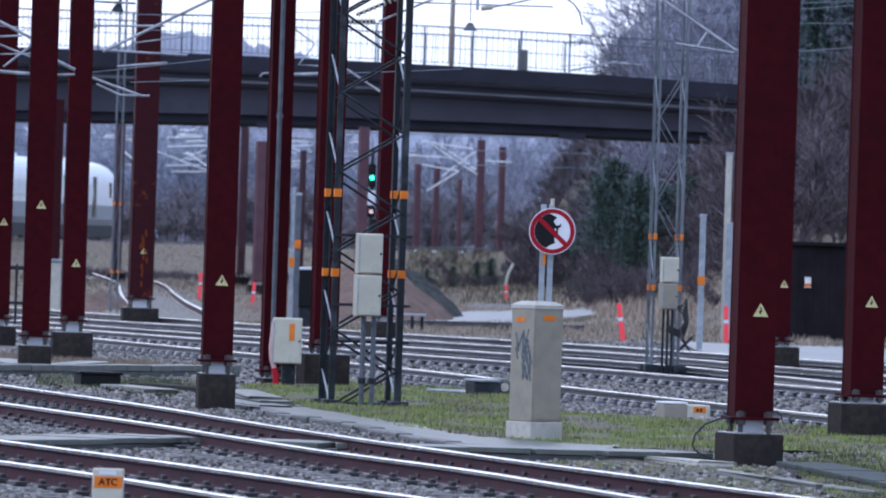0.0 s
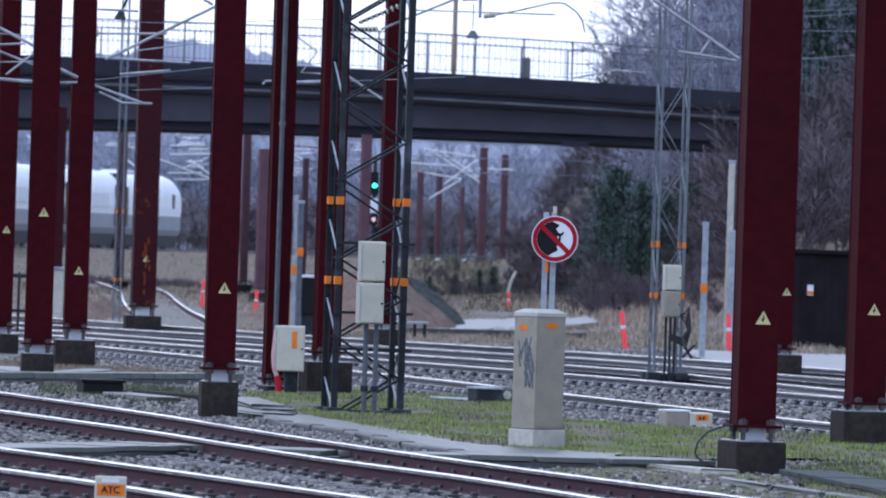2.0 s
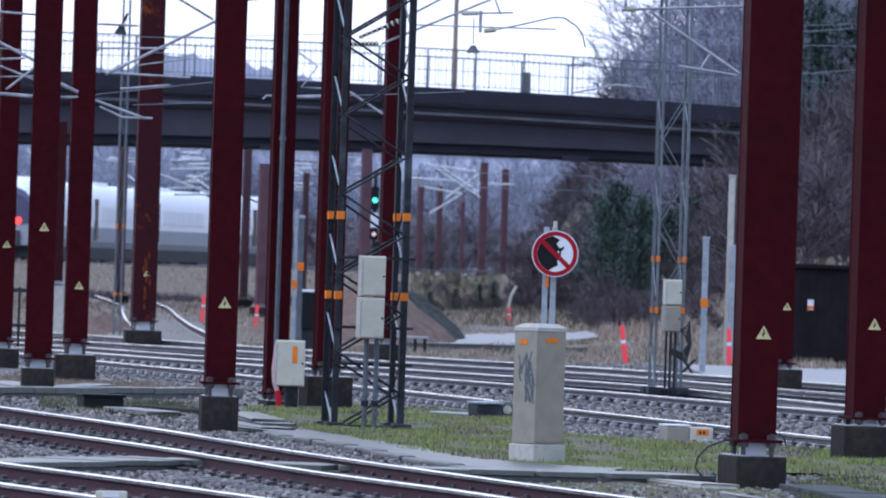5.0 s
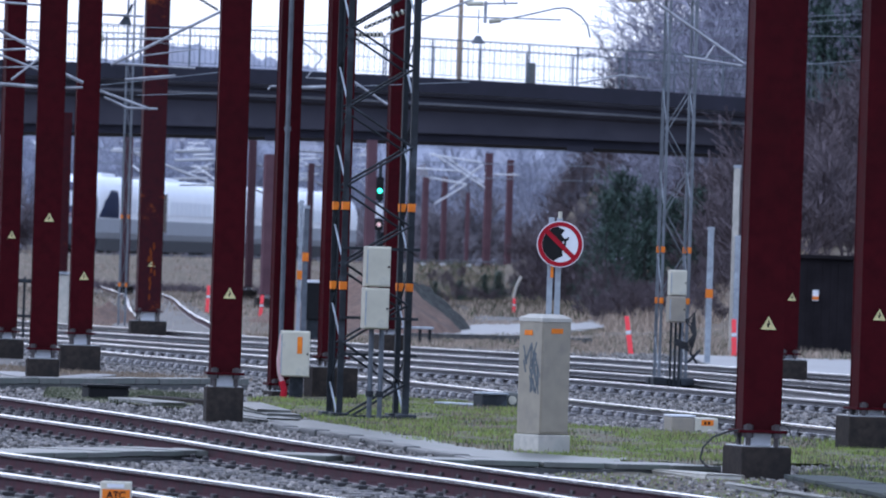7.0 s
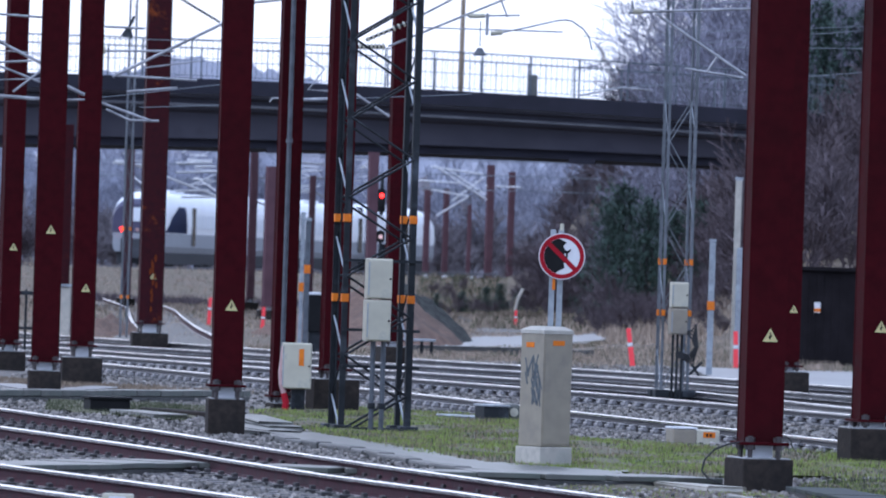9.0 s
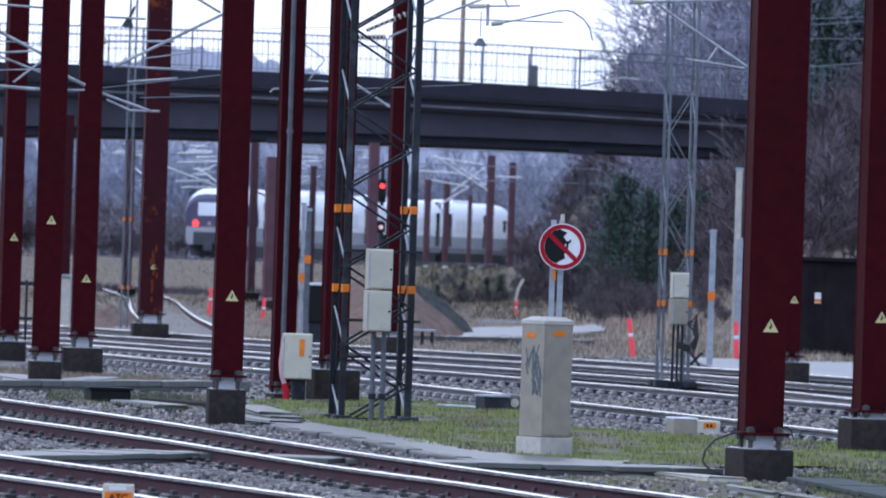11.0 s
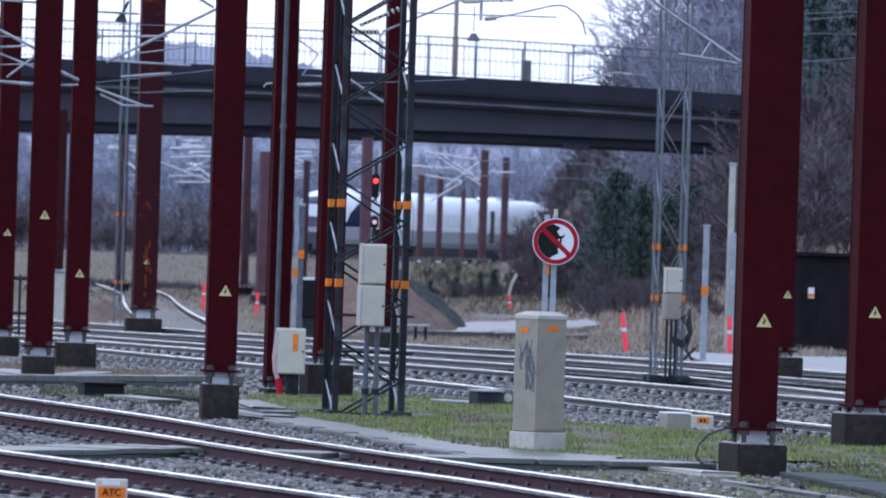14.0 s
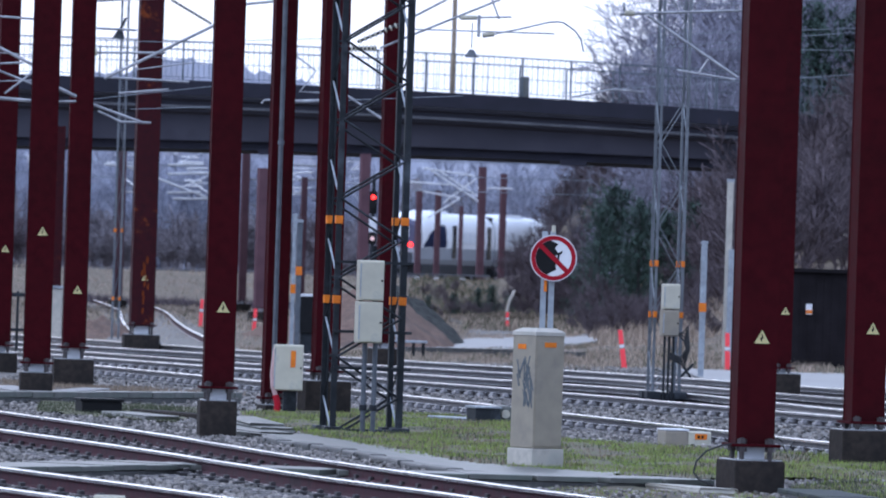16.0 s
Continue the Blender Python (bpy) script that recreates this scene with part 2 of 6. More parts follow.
def tube(p, q, r, r2=None, sides=8, bm=None):
    """A round bar from p to q."""
    b = bm or bmesh.new()
    p, q = Vector(p), Vector(q)
    turn = (q - p).to_track_quat("Z", "Y").to_matrix()
    r2 = r if r2 is None else r2
    ring = []
    for c, rad in ((p, r), (q, r2)):
        ring.append([b.verts.new(c + turn @ Vector((rad * math.cos(2 * math.pi * i / sides), rad * math.sin(2 * math.pi * i / sides), 0))) for i in range(sides)])
    for i in range(sides):
        j = (i + 1) % sides
        b.faces.new((ring[0][i], ring[0][j], ring[1][j], ring[1][i]))
    b.faces.new(ring[0][::-1])
    b.faces.new(ring[1])
    return b


def pipe(points, r, sides=6, bm=None):
    """One bent round bar through the points."""
    b = bm or bmesh.new()
    pts = [Vector(p) for p in points]
    rings = []
    for k, p in enumerate(pts):
        d = (pts[min(len(pts) - 1, k + 1)] - pts[max(0, k - 1)]).normalized()
        u = d.orthogonal().normalized() if not rings else (last - d * last.dot(d)).normalized()
        last = u
        v = d.cross(u)
        rings.append([b.verts.new(p + (u * math.cos(2 * math.pi * i / sides) + v * math.sin(2 * math.pi * i / sides)) * r) for i in range(sides)])
    for r0, r1 in zip(rings, rings[1:]):
        for i in range(sides):
            b.faces.new((r0[i], r0[(i + 1) % sides], r1[(i + 1) % sides], r1[i]))
    b.faces.new(rings[0][::-1])
    b.faces.new(rings[-1])
    return b


def sweep(profile, path, bm=None, closed=True):
    """Sweeps a profile (offset to the path's right, height) along a ground path of (x, y, z)."""
    b = bm or bmesh.new()
    rings = []
    for i, p in enumerate(path):
        a, c = Vector(path[max(0, i - 1)]), Vector(path[min(len(path) - 1, i + 1)])
        d = (c - a).normalized()
        side = Vector((d.y, -d.x, 0)).normalized()
        rings.append([b.verts.new(Vector(p) + side * u + Vector((0, 0, v))) for u, v in profile])
    k = len(profile)
    for r0, r1 in zip(rings, rings[1:]):
        for i in range(k if closed else k - 1):
            b.faces.new((r0[i], r0[(i + 1) % k], r1[(i + 1) % k], r1[i]))
    if closed:
        b.faces.new(rings[0][::-1])
        b.faces.new(rings[-1])
    bmesh.ops.recalc_face_normals(b, faces=b.faces)
    return b


def prism(outline, depth, bm=None, at=None):
    """A flat shape in x and z, given as points anticlockwise seen from -y, of that depth in y."""
    b = bmesh.new()
    f = [b.verts.new((x, 0, z)) for x, z in outline]
    g = [b.verts.new((x, depth, z)) for x, z in outline]
    b.faces.new(f)
    b.faces.new(g[::-1])
    for i in range(len(f)):
        j = (i + 1) % len(f)
        b.faces.new((f[j], f[i], g[i], g[j]))
    bmesh.ops.recalc_face_normals(b, faces=b.faces)
    if at is not None:
        bmesh.ops.transform(b, matrix=at, verts=b.verts)
    return merge(bm, b)


def smooth_step(a, b, v):
    v = min(1, max(0, (v - a) / (b - a)))  # works with b below a, too
    return v * v * (3 - 2 * v)


def relief(x, y):
    """Height of the ground."""
    z = 0.04 * smooth_step(190, 300, y) + 0.91 * smooth_step(338, 374, y)
    z += 0.42 * smooth_step(370, 383, y) * smooth_step(402, 390, y) * smooth_step(-22, -19, x) * smooth_step(12, 4, x)
    foot = 5.2 + (y - 200) * -0.006
    z += 6.5 * smooth_step(foot, foot + 11, x) * smooth_step(185, 235, y)
    z += 5.0 * smooth_step(20, 45, -x - 4) * smooth_step(220, 330, y)
    z += 4.6 * smooth_step(0.008, 0.02, x / max(y, 1.0)) * smooth_step(335, 385, y) * smooth_step(445, 400, y)
    return z


def spline(points, step=0.6):
    """A smooth line through ground points, resampled at even steps."""
    pts = [Vector((p[0], p[1], p[2] if len(p) > 2 else 0)) for p in points]
    pts = [pts[0] * 2 - pts[1]] + pts + [pts[-1] * 2 - pts[-2]]
    out = []
    for i in range(1, len(pts) - 2):
        p0, p1, p2, p3 = pts[i - 1:i + 3]
        n = max(2, int((p2 - p1).length / step))
        for k in range(n):
            t = k / n
            out.append(0.5 * ((2 * p1) + (p2 - p0) * t + (2 * p0 - 5 * p1 + 4 * p2 - p3) * t * t + (3 * p1 - p0 - 3 * p2 + p3) * t ** 3))
    return out + [pts[-2]]


# ---- ground ----
def build_ground():
    b = bmesh.new()
    xs = [-1500, -400, -120, -70] + [-50 + 2.0 * i for i in range(51)] + [70, 120, 400, 1500]
    ys = [-300, -50, 0, 20, 35, 45] + [50 + 3.0 * i for i in range(170)] + [600, 700, 900, 1500, 3000]
    rows = [[b.verts.new((x, y, relief(x, y))) for x in xs] for y in ys]
    for r0, r1 in zip(rows, rows[1:]):
        for i in range(len(xs) - 1):
            b.faces.new((r0[i], r0[i + 1], r1[i + 1], r1[i]))
    tagged(part("ground", b, M["ground"], smooth=True), "brown wet earth with patches of moss and grass", "ground", kind="structure")


build_ground()


# ---- tracks ----
RAIL = [(-0.065, 0), (0.065, 0), (0.065, 0.012), (0.012, 0.03), (0.01, 0.092), (0.034, 0.1), (0.034, 0.128), (-0.034, 0.128), (-0.034, 0.1), (-0.01, 0.092), (-0.012, 0.03), (-0.065, 0.012)]


def rail(path, parent, z=0.042, foot=0.0):
    line = [Vector((p.x, p.y, p.z + z)) for p in path]
    r = part("rail", sweep(RAIL, line), M["railgrey" if foot else "railrust"], parent, "steel rail with a polished running surface")
    part("running_surface", sweep([(-0.0355, 0.108), (0.0355, 0.108), (0.0355, 0.129), (0.027, 0.134), (-0.027, 0.134), (-0.0355, 0.129)], line), M["railhead"], r, "wet shining rail head")
    part("rail_foot", sweep([(-0.068, foot + 0.002), (0.068, foot + 0.002), (0.068, foot + 0.012), (0.05, foot + 0.016), (-0.05, foot + 0.016), (-0.068, foot + 0.012)], line), M["railhead" if foot else "foot"], r, "wet shining foot edge")
    return r


def extended(points, before=10.0, after=10.0):
    p = [Vector((*q, 0)) for q in points]
    return [p[0] + (p[0] - p[1]).normalized() * before] + p + [p[-1] + (p[-1] - p[-2]).normalized() * after]


def offset(path, d):
    out = []
    for i, p in enumerate(path):
        t = (path[min(len(path) - 1, i + 1)] - path[max(0, i - 1)]).normalized()
        out.append(p + Vector((t.y, -t.x, 0)) * d)
    return out


def sleepers(path, parent, width, gap=0.6, seats=(-0.75, 0.75), mat="seat"):
    """Concrete sleepers across a path, each with its rail clips."""
    base = block(width, 0.24, 0.04, bevel=0.01)
    sm = bpy.data.meshes.new("sleeper")
    base.to_mesh(sm)
    base.free()
    sm.materials.append(M["sleeper"])
    cb = None
    for u in seats:
        for side in (-0.1, 0.1):
            if mat == "seat":
                cb = block(0.12, 0.25, 0.058, u + side * 1.2, 0, 0.006, 0.012, cb)
                cb = block(0.04, 0.09, 0.045, u + side, 0, 0.05, 0.008, cb)
            else:
                cb = block(0.09, 0.17, 0.035, u + side, 0, 0.041, 0.008, cb)
                cb = block(0.05, 0.12, 0.06, u + side, 0, 0.041, 0.008, cb)
    cm = bpy.data.meshes.new("clips")
    cb.to_mesh(cm)
    cb.free()
    cm.materials.append(M[mat])
    walked, i = 0.0, 0
    for p, q in zip(path, path[1:]):
        d = q - p
        n = 0
        while walked + n * gap <= d.length:
            m = Matrix.Translation(p + d.normalized() * (walked + n * gap)) @ Matrix.Rotation(math.atan2(d.y, d.x) - math.pi / 2, 4, "Z")
            s = new("sleeper", sm)
            s.parent, s.matrix_basis = parent, m
            c = new("rail_clips", cm)
            c.parent = s
            n += 1
        walked = walked + n * gap - d.length


def track(points, near_points, label, before=10, after=10):
    """Track between two rails, each given by ground points; they draw together where the points begin."""
    t = thing("railway_track", label, "railway track", kind="structure")
    far = spline(extended(points, before, after), 1.2)
    near = spline(extended(near_points, before, after), 1.2)
    for r in (far, near):
        rail(r, t)
    mid = []
    for p in far:
        q = min(near, key=lambda v: (v - p).length)
        mid.append((p + q) / 2)
    sleepers(mid[::3], t, 2.5, 0.6, (-0.66, 0.66))
    return t


TRACK_A = [(-4.6, 88.61), (-2.77, 80.3), (-1.28, 72.6), (0.12, 66.21), (1.14, 61.99), (2.24, 57.72)]
TRACK_B = [(-3.37, 65.18), (-2.08, 60.93), (-0.94, 56.95)]
TRACK_A_NEAR = [(-4.11, 79.35), (-3.27, 75.93), (-2.51, 72.78), (-1.73, 69.17), (-0.93, 65.47), (0.12, 61.46), (0.7, 58.76), (1.37, 55.43)]
TRACK_B_NEAR = [(-3.06, 59.38), (-2.31, 56.92), (-1.31, 53.14)]
track(TRACK_A, TRACK_A_NEAR, "rusty rails on clipped sleepers in grey wet ballast", 14, 8)
track(TRACK_B, TRACK_B_NEAR, "wet curved rails on clipped sleepers in ballast", 10, 10)

TURNOUT = [
    [(-3.21, 120.75), (-0.49, 109.21), (1.77, 97.4), (3.12, 90.6)],
    [(-3.53, 132.9), (-0.56, 123.6), (2.09, 114.6), (3.57, 108.6)],
    [(-5.99, 147.12), (-3.74, 140.17), (2.26, 124.0), (3.86, 117.12), (4.76, 111.4)],
    [(-7.6, 172), (-2.05, 154.0), (2.5, 142.2), (4.45, 136.0), (6.2, 130.2)],
    [(-6.34, 157.0), (-4.07, 151.4), (-0.63, 140.9), (2.44, 133.6), (4.15, 126.21), (5.42, 120.4)]]
turnout = thing("railway_turnout", "long wet rails fanning out in a turnout on ballast", "railway track", kind="structure")
for pts in TURNOUT:
    rail(spline(extended(pts, 18, 14), 1.5), turnout, foot=0.045)
c_path = spline(extended(TURNOUT[0], 16, 12), 1.5)
sleepers(c_path, turnout, 0.9, 0.6, (0,), "clip")
d_path = spline(extended(TURNOUT[1], 16, 12), 1.5)
sleepers(d_path, turnout, 0.9, 0.6, (0,), "clip")


# ---- portal columns ----
def hsection(w, d, t, h):
    s = t * 0.25  # flanges stand a little proud of the side plates
    o = [(-w / 2, -d / 2), (w / 2, -d / 2), (w / 2, -d / 2 + t), (w / 2 - s, -d / 2 + t), (w / 2 - s, d / 2 - t), (w / 2, d / 2 - t), (w / 2, d / 2), (-w / 2, d / 2), (-w / 2, d / 2 - t), (-w / 2 + s, d / 2 - t), (-w / 2 + s, -d / 2 + t), (-w / 2, -d / 2 + t)]
    b = bmesh.new()
    lo, hi = [b.verts.new((x, y, 0)) for x, y in o], [b.verts.new((x, y, h)) for x, y in o]
    for i in range(len(o)):
        j = (i + 1) % len(o)
        b.faces.new((lo[i], lo[j], hi[j], hi[i]))
    b.faces.new(lo[::-1])
    b.faces.new(hi)
    bmesh.ops.recalc_face_normals(b, faces=b.faces)
    return b


def warning_sign(parent, z, y, size=0.13, x=0.0):
    tri = lambda s, dz=0.0: [(-s / 2, -s * 0.3 + dz), (s / 2, -s * 0.3 + dz), (0, s * 0.57 + dz)]
    p = part("warning_triangle", prism(tri(size), 0.003), M["yellow"], parent, "small yellow warning triangle", Matrix.Translation((x, y - 0.003, z)))
    bolt = [(-0.012, -0.02), (0.004, -0.026), (0.0, -0.006), (0.014, -0.002), (0.002, 0.034), (-0.008, 0.034), (0.0, 0.008), (-0.014, 0.003)]
    part("lightning_bolt", prism([(u * size / 0.13, v * size / 0.13 + 0.006) for u, v in bolt], 0.002), M["black"], p, "", Matrix.Translation((0, -0.0025, 0)))


def column(x, y, ground=0.0, block_top=0.31, plate=0.44, w=0.33, d=0.32, fw=0.5, turn=13.0, sign=1.35, height=8.0, mat="red", fd=0.5, footing=True, label="dark red painted steel portal column on a concrete footing", sx=0.02, skew=0.0):
    c = thing("portal_column", label, "column", pose(x, y, ground, 0, 0, turn), "portal columns of the catenary")
    part("shaft", hsection(w, d, 0.022, height - plate), M[mat], c, "", Matrix.Translation((0, 0, plate)))
    part("base_plate", block(w + 0.08, d + 0.16, 0.025, 0, 0, plate - 0.025, 0.004), M[mat], c)
    if footing:
        part("footing", block(fw, fd, block_top + 0.25, 0, 0, -0.25, 0.015), M["concrete"], c, "grey stained concrete footing", Matrix.Rotation(radians(skew), 4, "Z"))
        part("wet_top", block(fw - 0.04, fd - 0.04, 0.012, 0, 0, block_top, 0.004), M["grout"], c, "pale wet top of the footing", Matrix.Rotation(radians(skew), 4, "Z"))
        part("grout_pad", block(w * 0.56, d * 0.7, plate - block_top - 0.036, 0, 0, block_top + 0.011, 0.006), M["white"], c, "white grout pad below the base plate")
        for u in (-1, 1):
            for v in (-1, 1):
                px, py = u * (w / 2 - 0.045), v * (d / 2 + 0.04)
                b = tube((px, py, block_top), (px, py, plate + 0.05), 0.022)
                b = tube((px, py, plate), (px, py, plate + 0.04), 0.042, sides=6, bm=b)
                b = tube((px, py, plate - 0.065), (px, py, plate - 0.025), 0.042, sides=6, bm=b)
                part("anchor_bolt", b, M["bolt"], c, "grey anchor bolt and nuts")
    if sign:
        warning_sign(c, sign, -d / 2 - 0.001, x=sx)
    return c


NEAR = column(2.6, 70.4, w=0.327, d=0.33, fw=0.44, fd=0.5, turn=9, plate=0.44, block_top=0.3, skew=8, sign=1.315, sx=0.03)
column(-2.28, 86.5, w=0.31, d=0.25, fw=0.38, fd=0.4, turn=6, block_top=0.39, plate=0.54, sign=1.335)
column(-5.225, 109.1, w=0.35, d=0.25, fw=0.42, fd=0.42, sign=2.12, turn=5, plate=0.45)
column(-5.11, 117.3, w=0.32, d=0.3, fw=0.56, block_top=0.4, plate=0.58, turn=6)
column(4.135, 82.5, w=0.33, d=0.32, fw=0.55, plate=0.46, block_top=0.37)
column(4.98, 124.2, w=0.26, d=0.22, fw=0.5, plate=0.54, block_top=0.44)
column(-2.025, 102.4, w=0.27, d=0.2, fw=0.3, block_top=0.1, plate=0.2, sign=0)
column(-1.4, 101.8, w=0.3, d=0.26, fw=0.56, block_top=0.42, plate=0.55, sign=0)
column(-1.02, 147.8, w=0.3, d=0.24, fw=0.5, block_top=0.4, plate=0.52, sign=0)
RUSTY = column(-5.88, 165, w=0.46, d=0.4, fw=0.7, block_top=0.35, plate=0.55, sign=1.45, mat="rusty", label="dark red steel portal column streaked with orange rust", turn=8)

rng_r = random.Random(3)
for k in range(13):
    z0 = 0.8 + 1.2 * rng_r.random()
    part("rust_streak", prism([(u * rng_r.uniform(0.7, 1.3), v * rng_r.uniform(0.7, 1.3)) for u, v in ((-0.012, -0.07), (0.012, -0.055), (0.024, 0.01), (0.01, 0.06), (-0.014, 0.05), (-0.022, -0.01))], 0.003 + 0.0002 * k), M["rust"], RUSTY, "streak of orange rust", Matrix.Translation((rng_r.uniform(-0.06, 0.09), -0.2045, z0)))


# ---- road bridge ----
def build_bridge():
    br = thing("road_bridge", "dark concrete road bridge with a steel railing", "bridge", pose(0, 290, 0), kind="structure")
    top = lambda x: 0.055 - 0.0235 * x - 0.00085 * x * x     # the roadway falls to the east
    soffit = lambda x: -0.125 - 0.0045 * x - 0.00074 * x * x
    xs = [-34 + 2 * i for i in range(30)]

    def along(profile, name, mat, label=""):
        """A profile (towards the camera, height) run along the bridge between the roadway's and the soffit's line."""
        b = bmesh.new()
        rings = [[b.verts.new((x, -u, v + soffit(x) + (top(x) - soffit(x)) * min(1, max(0, (v - 6.12) / 0.7)))) for u, v in profile] for x in xs]
        k = len(profile)
        for r0, r1 in zip(rings, rings[1:]):
            for i in range(k):
                b.faces.new((r0[i], r0[(i + 1) % k], r1[(i + 1) % k], r1[i]))
        b.faces.new(rings[0][::-1])
        b.faces.new(rings[-1])
        bmesh.ops.recalc_face_normals(b, faces=b.faces)
        part(name, b, M[mat], br, label)
    along([(0.1, 6.12), (-9.5, 6.12), (-9.5, 6.95), (-10.3, 7.2), (-10.3, 7.4), (0.75, 7.4), (0.75, 7.18), (0.5, 7.12), (0.46, 6.78), (0.2, 6.72)], "deck", "bridge", "stained dark grey concrete deck")
    along([(0.76, 7.3), (0.9, 7.3), (0.9, 7.82), (0.76, 7.82)], "edge_beam", "bridge_dark", "black steel edge beam")
    along([(-10.45, 7.3), (-10.31, 7.3), (-10.31, 7.82), (-10.45, 7.82)], "edge_beam", "bridge_dark")
    # light caught on the ledge is put in as a paler material
    along([(0.47, 6.88), (0.66, 6.88), (0.66, 6.95), (0.47, 6.97)], "ledge", "ledge", "weathered ledge coloured pale as if catching light")
    along([(0.74, 7.26), (0.8, 7.26), (0.8, 7.296), (0.74, 7.296)], "drip_edge", "ledge", "pale drip edge")
    # shade under the deck is helped by the dark colour here
    along([(-0.1, 5.82), (-9.3, 5.82), (-9.3, 6.116), (-0.1, 6.116)], "lower_flange", "bridge_dark", "recessed girders coloured dark for the shade below the deck")
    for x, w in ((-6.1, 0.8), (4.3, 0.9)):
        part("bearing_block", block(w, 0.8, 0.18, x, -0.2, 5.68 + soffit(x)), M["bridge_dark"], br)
    for side, off in (("front", 0.83), ("back", -10.38)):
        pm = bpy.data.meshes.new("post")
        b = block(0.06, 0.06, 1.36, bevel=0.008)
        b.to_mesh(pm)
        b.free()
        pm.materials.append(M["railing"])
        for i in range(34):
            x = -32.4 + 1.66 * i
            o = new("railing_post", pm)
            o.parent, o.matrix_basis = br, Matrix.Translation((x, -off, 7.8 + top(x)))
        for z, r in ((1.34, 0.035), (0.62, 0.016), (0.12, 0.018))[:3 if side == "front" else 1]:
            part("handrail", pipe([Vector((x, -off, 7.8 + z + top(x))) for x in xs], r * 0.75), M["railing"], br)
        bm = bpy.data.meshes.new("baluster")
        b = block(0.02, 0.02, 1.22)
        b.to_mesh(bm)
        b.free()
        bm.materials.append(M["midsteel"])
        for i in range(290 if side == "front" else 60):
            x = -32 + (0.187 if side == "front" else 0.9) * i
            o = new("baluster", bm)
            o.parent, o.matrix_basis = br, Matrix.Translation((x, -off, 7.9 + top(x)))
    part("abutment", block(14, 13, 8, 20, 4.9, -0.75), M["bridge"], br, "dark concrete abutment")
    part("abutment", block(10, 13, 8, -34, 4.9, -0.75), M["bridge"], br)


build_bridge()


# ---- lattice masts ----
def lattice(x, y, half, deep, height, pitch, leg, turn, first, label, bands, thick=0.016, base=True, mat="darksteel"):
    m = thing("lattice_mast", label, "mast", pose(x, y, 0, 0, 0, turn), "lattice masts")
    for u in (-1, 1):
        for v in (-1, 1):
            b = block(leg, 0.012, height, u * half, v * deep, 0.02)
            b = block(0.012, leg, height, u * (half - leg / 2), v * (deep - leg / 2), 0.02, bm=b)
            part("leg", b, M[mat], m)
            for z in bands:
                part("orange_band", block(leg + 0.014, leg + 0.014, 0.085, u * (half - 0.004), v * (deep - leg / 2 + 0.01), z, 0.004), M["orange"], m, "orange reflective band")
            if base:
                part("foot", block(0.2, 0.2, 0.11, u * half, v * deep, -0.01, 0.015), M["darksteel"], m, "dark bolted foot")
    if base:
        part("base_frame", block(half * 2 + 0.1, 0.1, 0.11, 0, -deep, -0.03, 0.01), M["darksteel"], m)
        part("base_frame", block(half * 2 + 0.1, 0.1, 0.07, 0, deep, -0.03, 0.01), M["darksteel"], m)
    for v, dz in ((-1, 0.0), (1, -0.024)):
        z, side = first, -1
        while z < height - 0.1:
            top = z + pitch / 2
            part("diagonal", tube((side * (half - 0.02), v * (deep + 0.01), z + dz), (-side * (half - 0.02), v * (deep + 0.01), min(height, top + dz)), thick, sides=6), M[mat], m)
            z, side = top, -side
    # side faces: skylight is coloured in, pale where struts rise rearward, dark elsewhere
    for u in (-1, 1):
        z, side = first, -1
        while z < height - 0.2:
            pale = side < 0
            part("side_lacing", tube((u * half, side * deep, z), (u * half, -side * deep, min(height, z + pitch / 2)), thick * (0.75 if pale else 0.7), sides=6), M["steel" if pale else mat], m, "side lacing coloured pale for skylight" if pale else "")
            z, side = z + pitch / 2, -side
    return m


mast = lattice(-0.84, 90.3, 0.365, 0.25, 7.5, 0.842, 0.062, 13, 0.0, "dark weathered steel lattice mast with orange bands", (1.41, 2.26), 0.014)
for z in (0.71, 1.1, 1.84):
    part("cross_bar", block(0.84, 0.03, 0.03, 0.04, -0.27, z), M["darksteel"], mast)


def wall_box(name, x, y, z, w, d, h, turn, mat, label, on=None):
    b = thing(name, label, "junction box", pose(x, y, z, 0, 0, turn))
    part("body", block(w, d, h, 0, 0, 0, 0.012), M[mat], b)
    part("lid", block(w - 0.02, 0.03, h - 0.02, 0, -d / 2 - 0.015, 0.01, 0.012), M[mat], b)
    part("hinge", tube((-w / 2 + 0.01, -d / 2 - 0.025, 0.04), (-w / 2 + 0.01, -d / 2 - 0.025, h - 0.04), 0.008), M["steel"], b)
    part("lock", tube((w / 2 - 0.03, -d / 2 - 0.03, h * 0.5), (w / 2 - 0.03, -d / 2 - 0.042, h * 0.5), 0.012), M["black"], b, "black lock")
    return b


wall_box("junction_box", -0.785, 89.93, 1.45, 0.27, 0.16, 0.43, 13, "box", "upper light grey box fixed to the lattice mast")
wall_box("junction_box", -0.79, 89.93, 1.0, 0.27, 0.18, 0.44, 13, "box", "lower light grey box fixed to the lattice mast")
for x in (-0.82, -0.71):
    t = thing("cable_pipe", "grey steel cable pipe below the boxes", "pipe", pose(x, 89.95, -0.02))
    part("pipe", tube((0, 0, 0), (0, 0, 1.03), 0.027, sides=10), M["pipe"], t)
    part("collar", tube((0, 0, 0.3), (0, 0, 0.36), 0.042, sides=10), M["darksteel"], t)

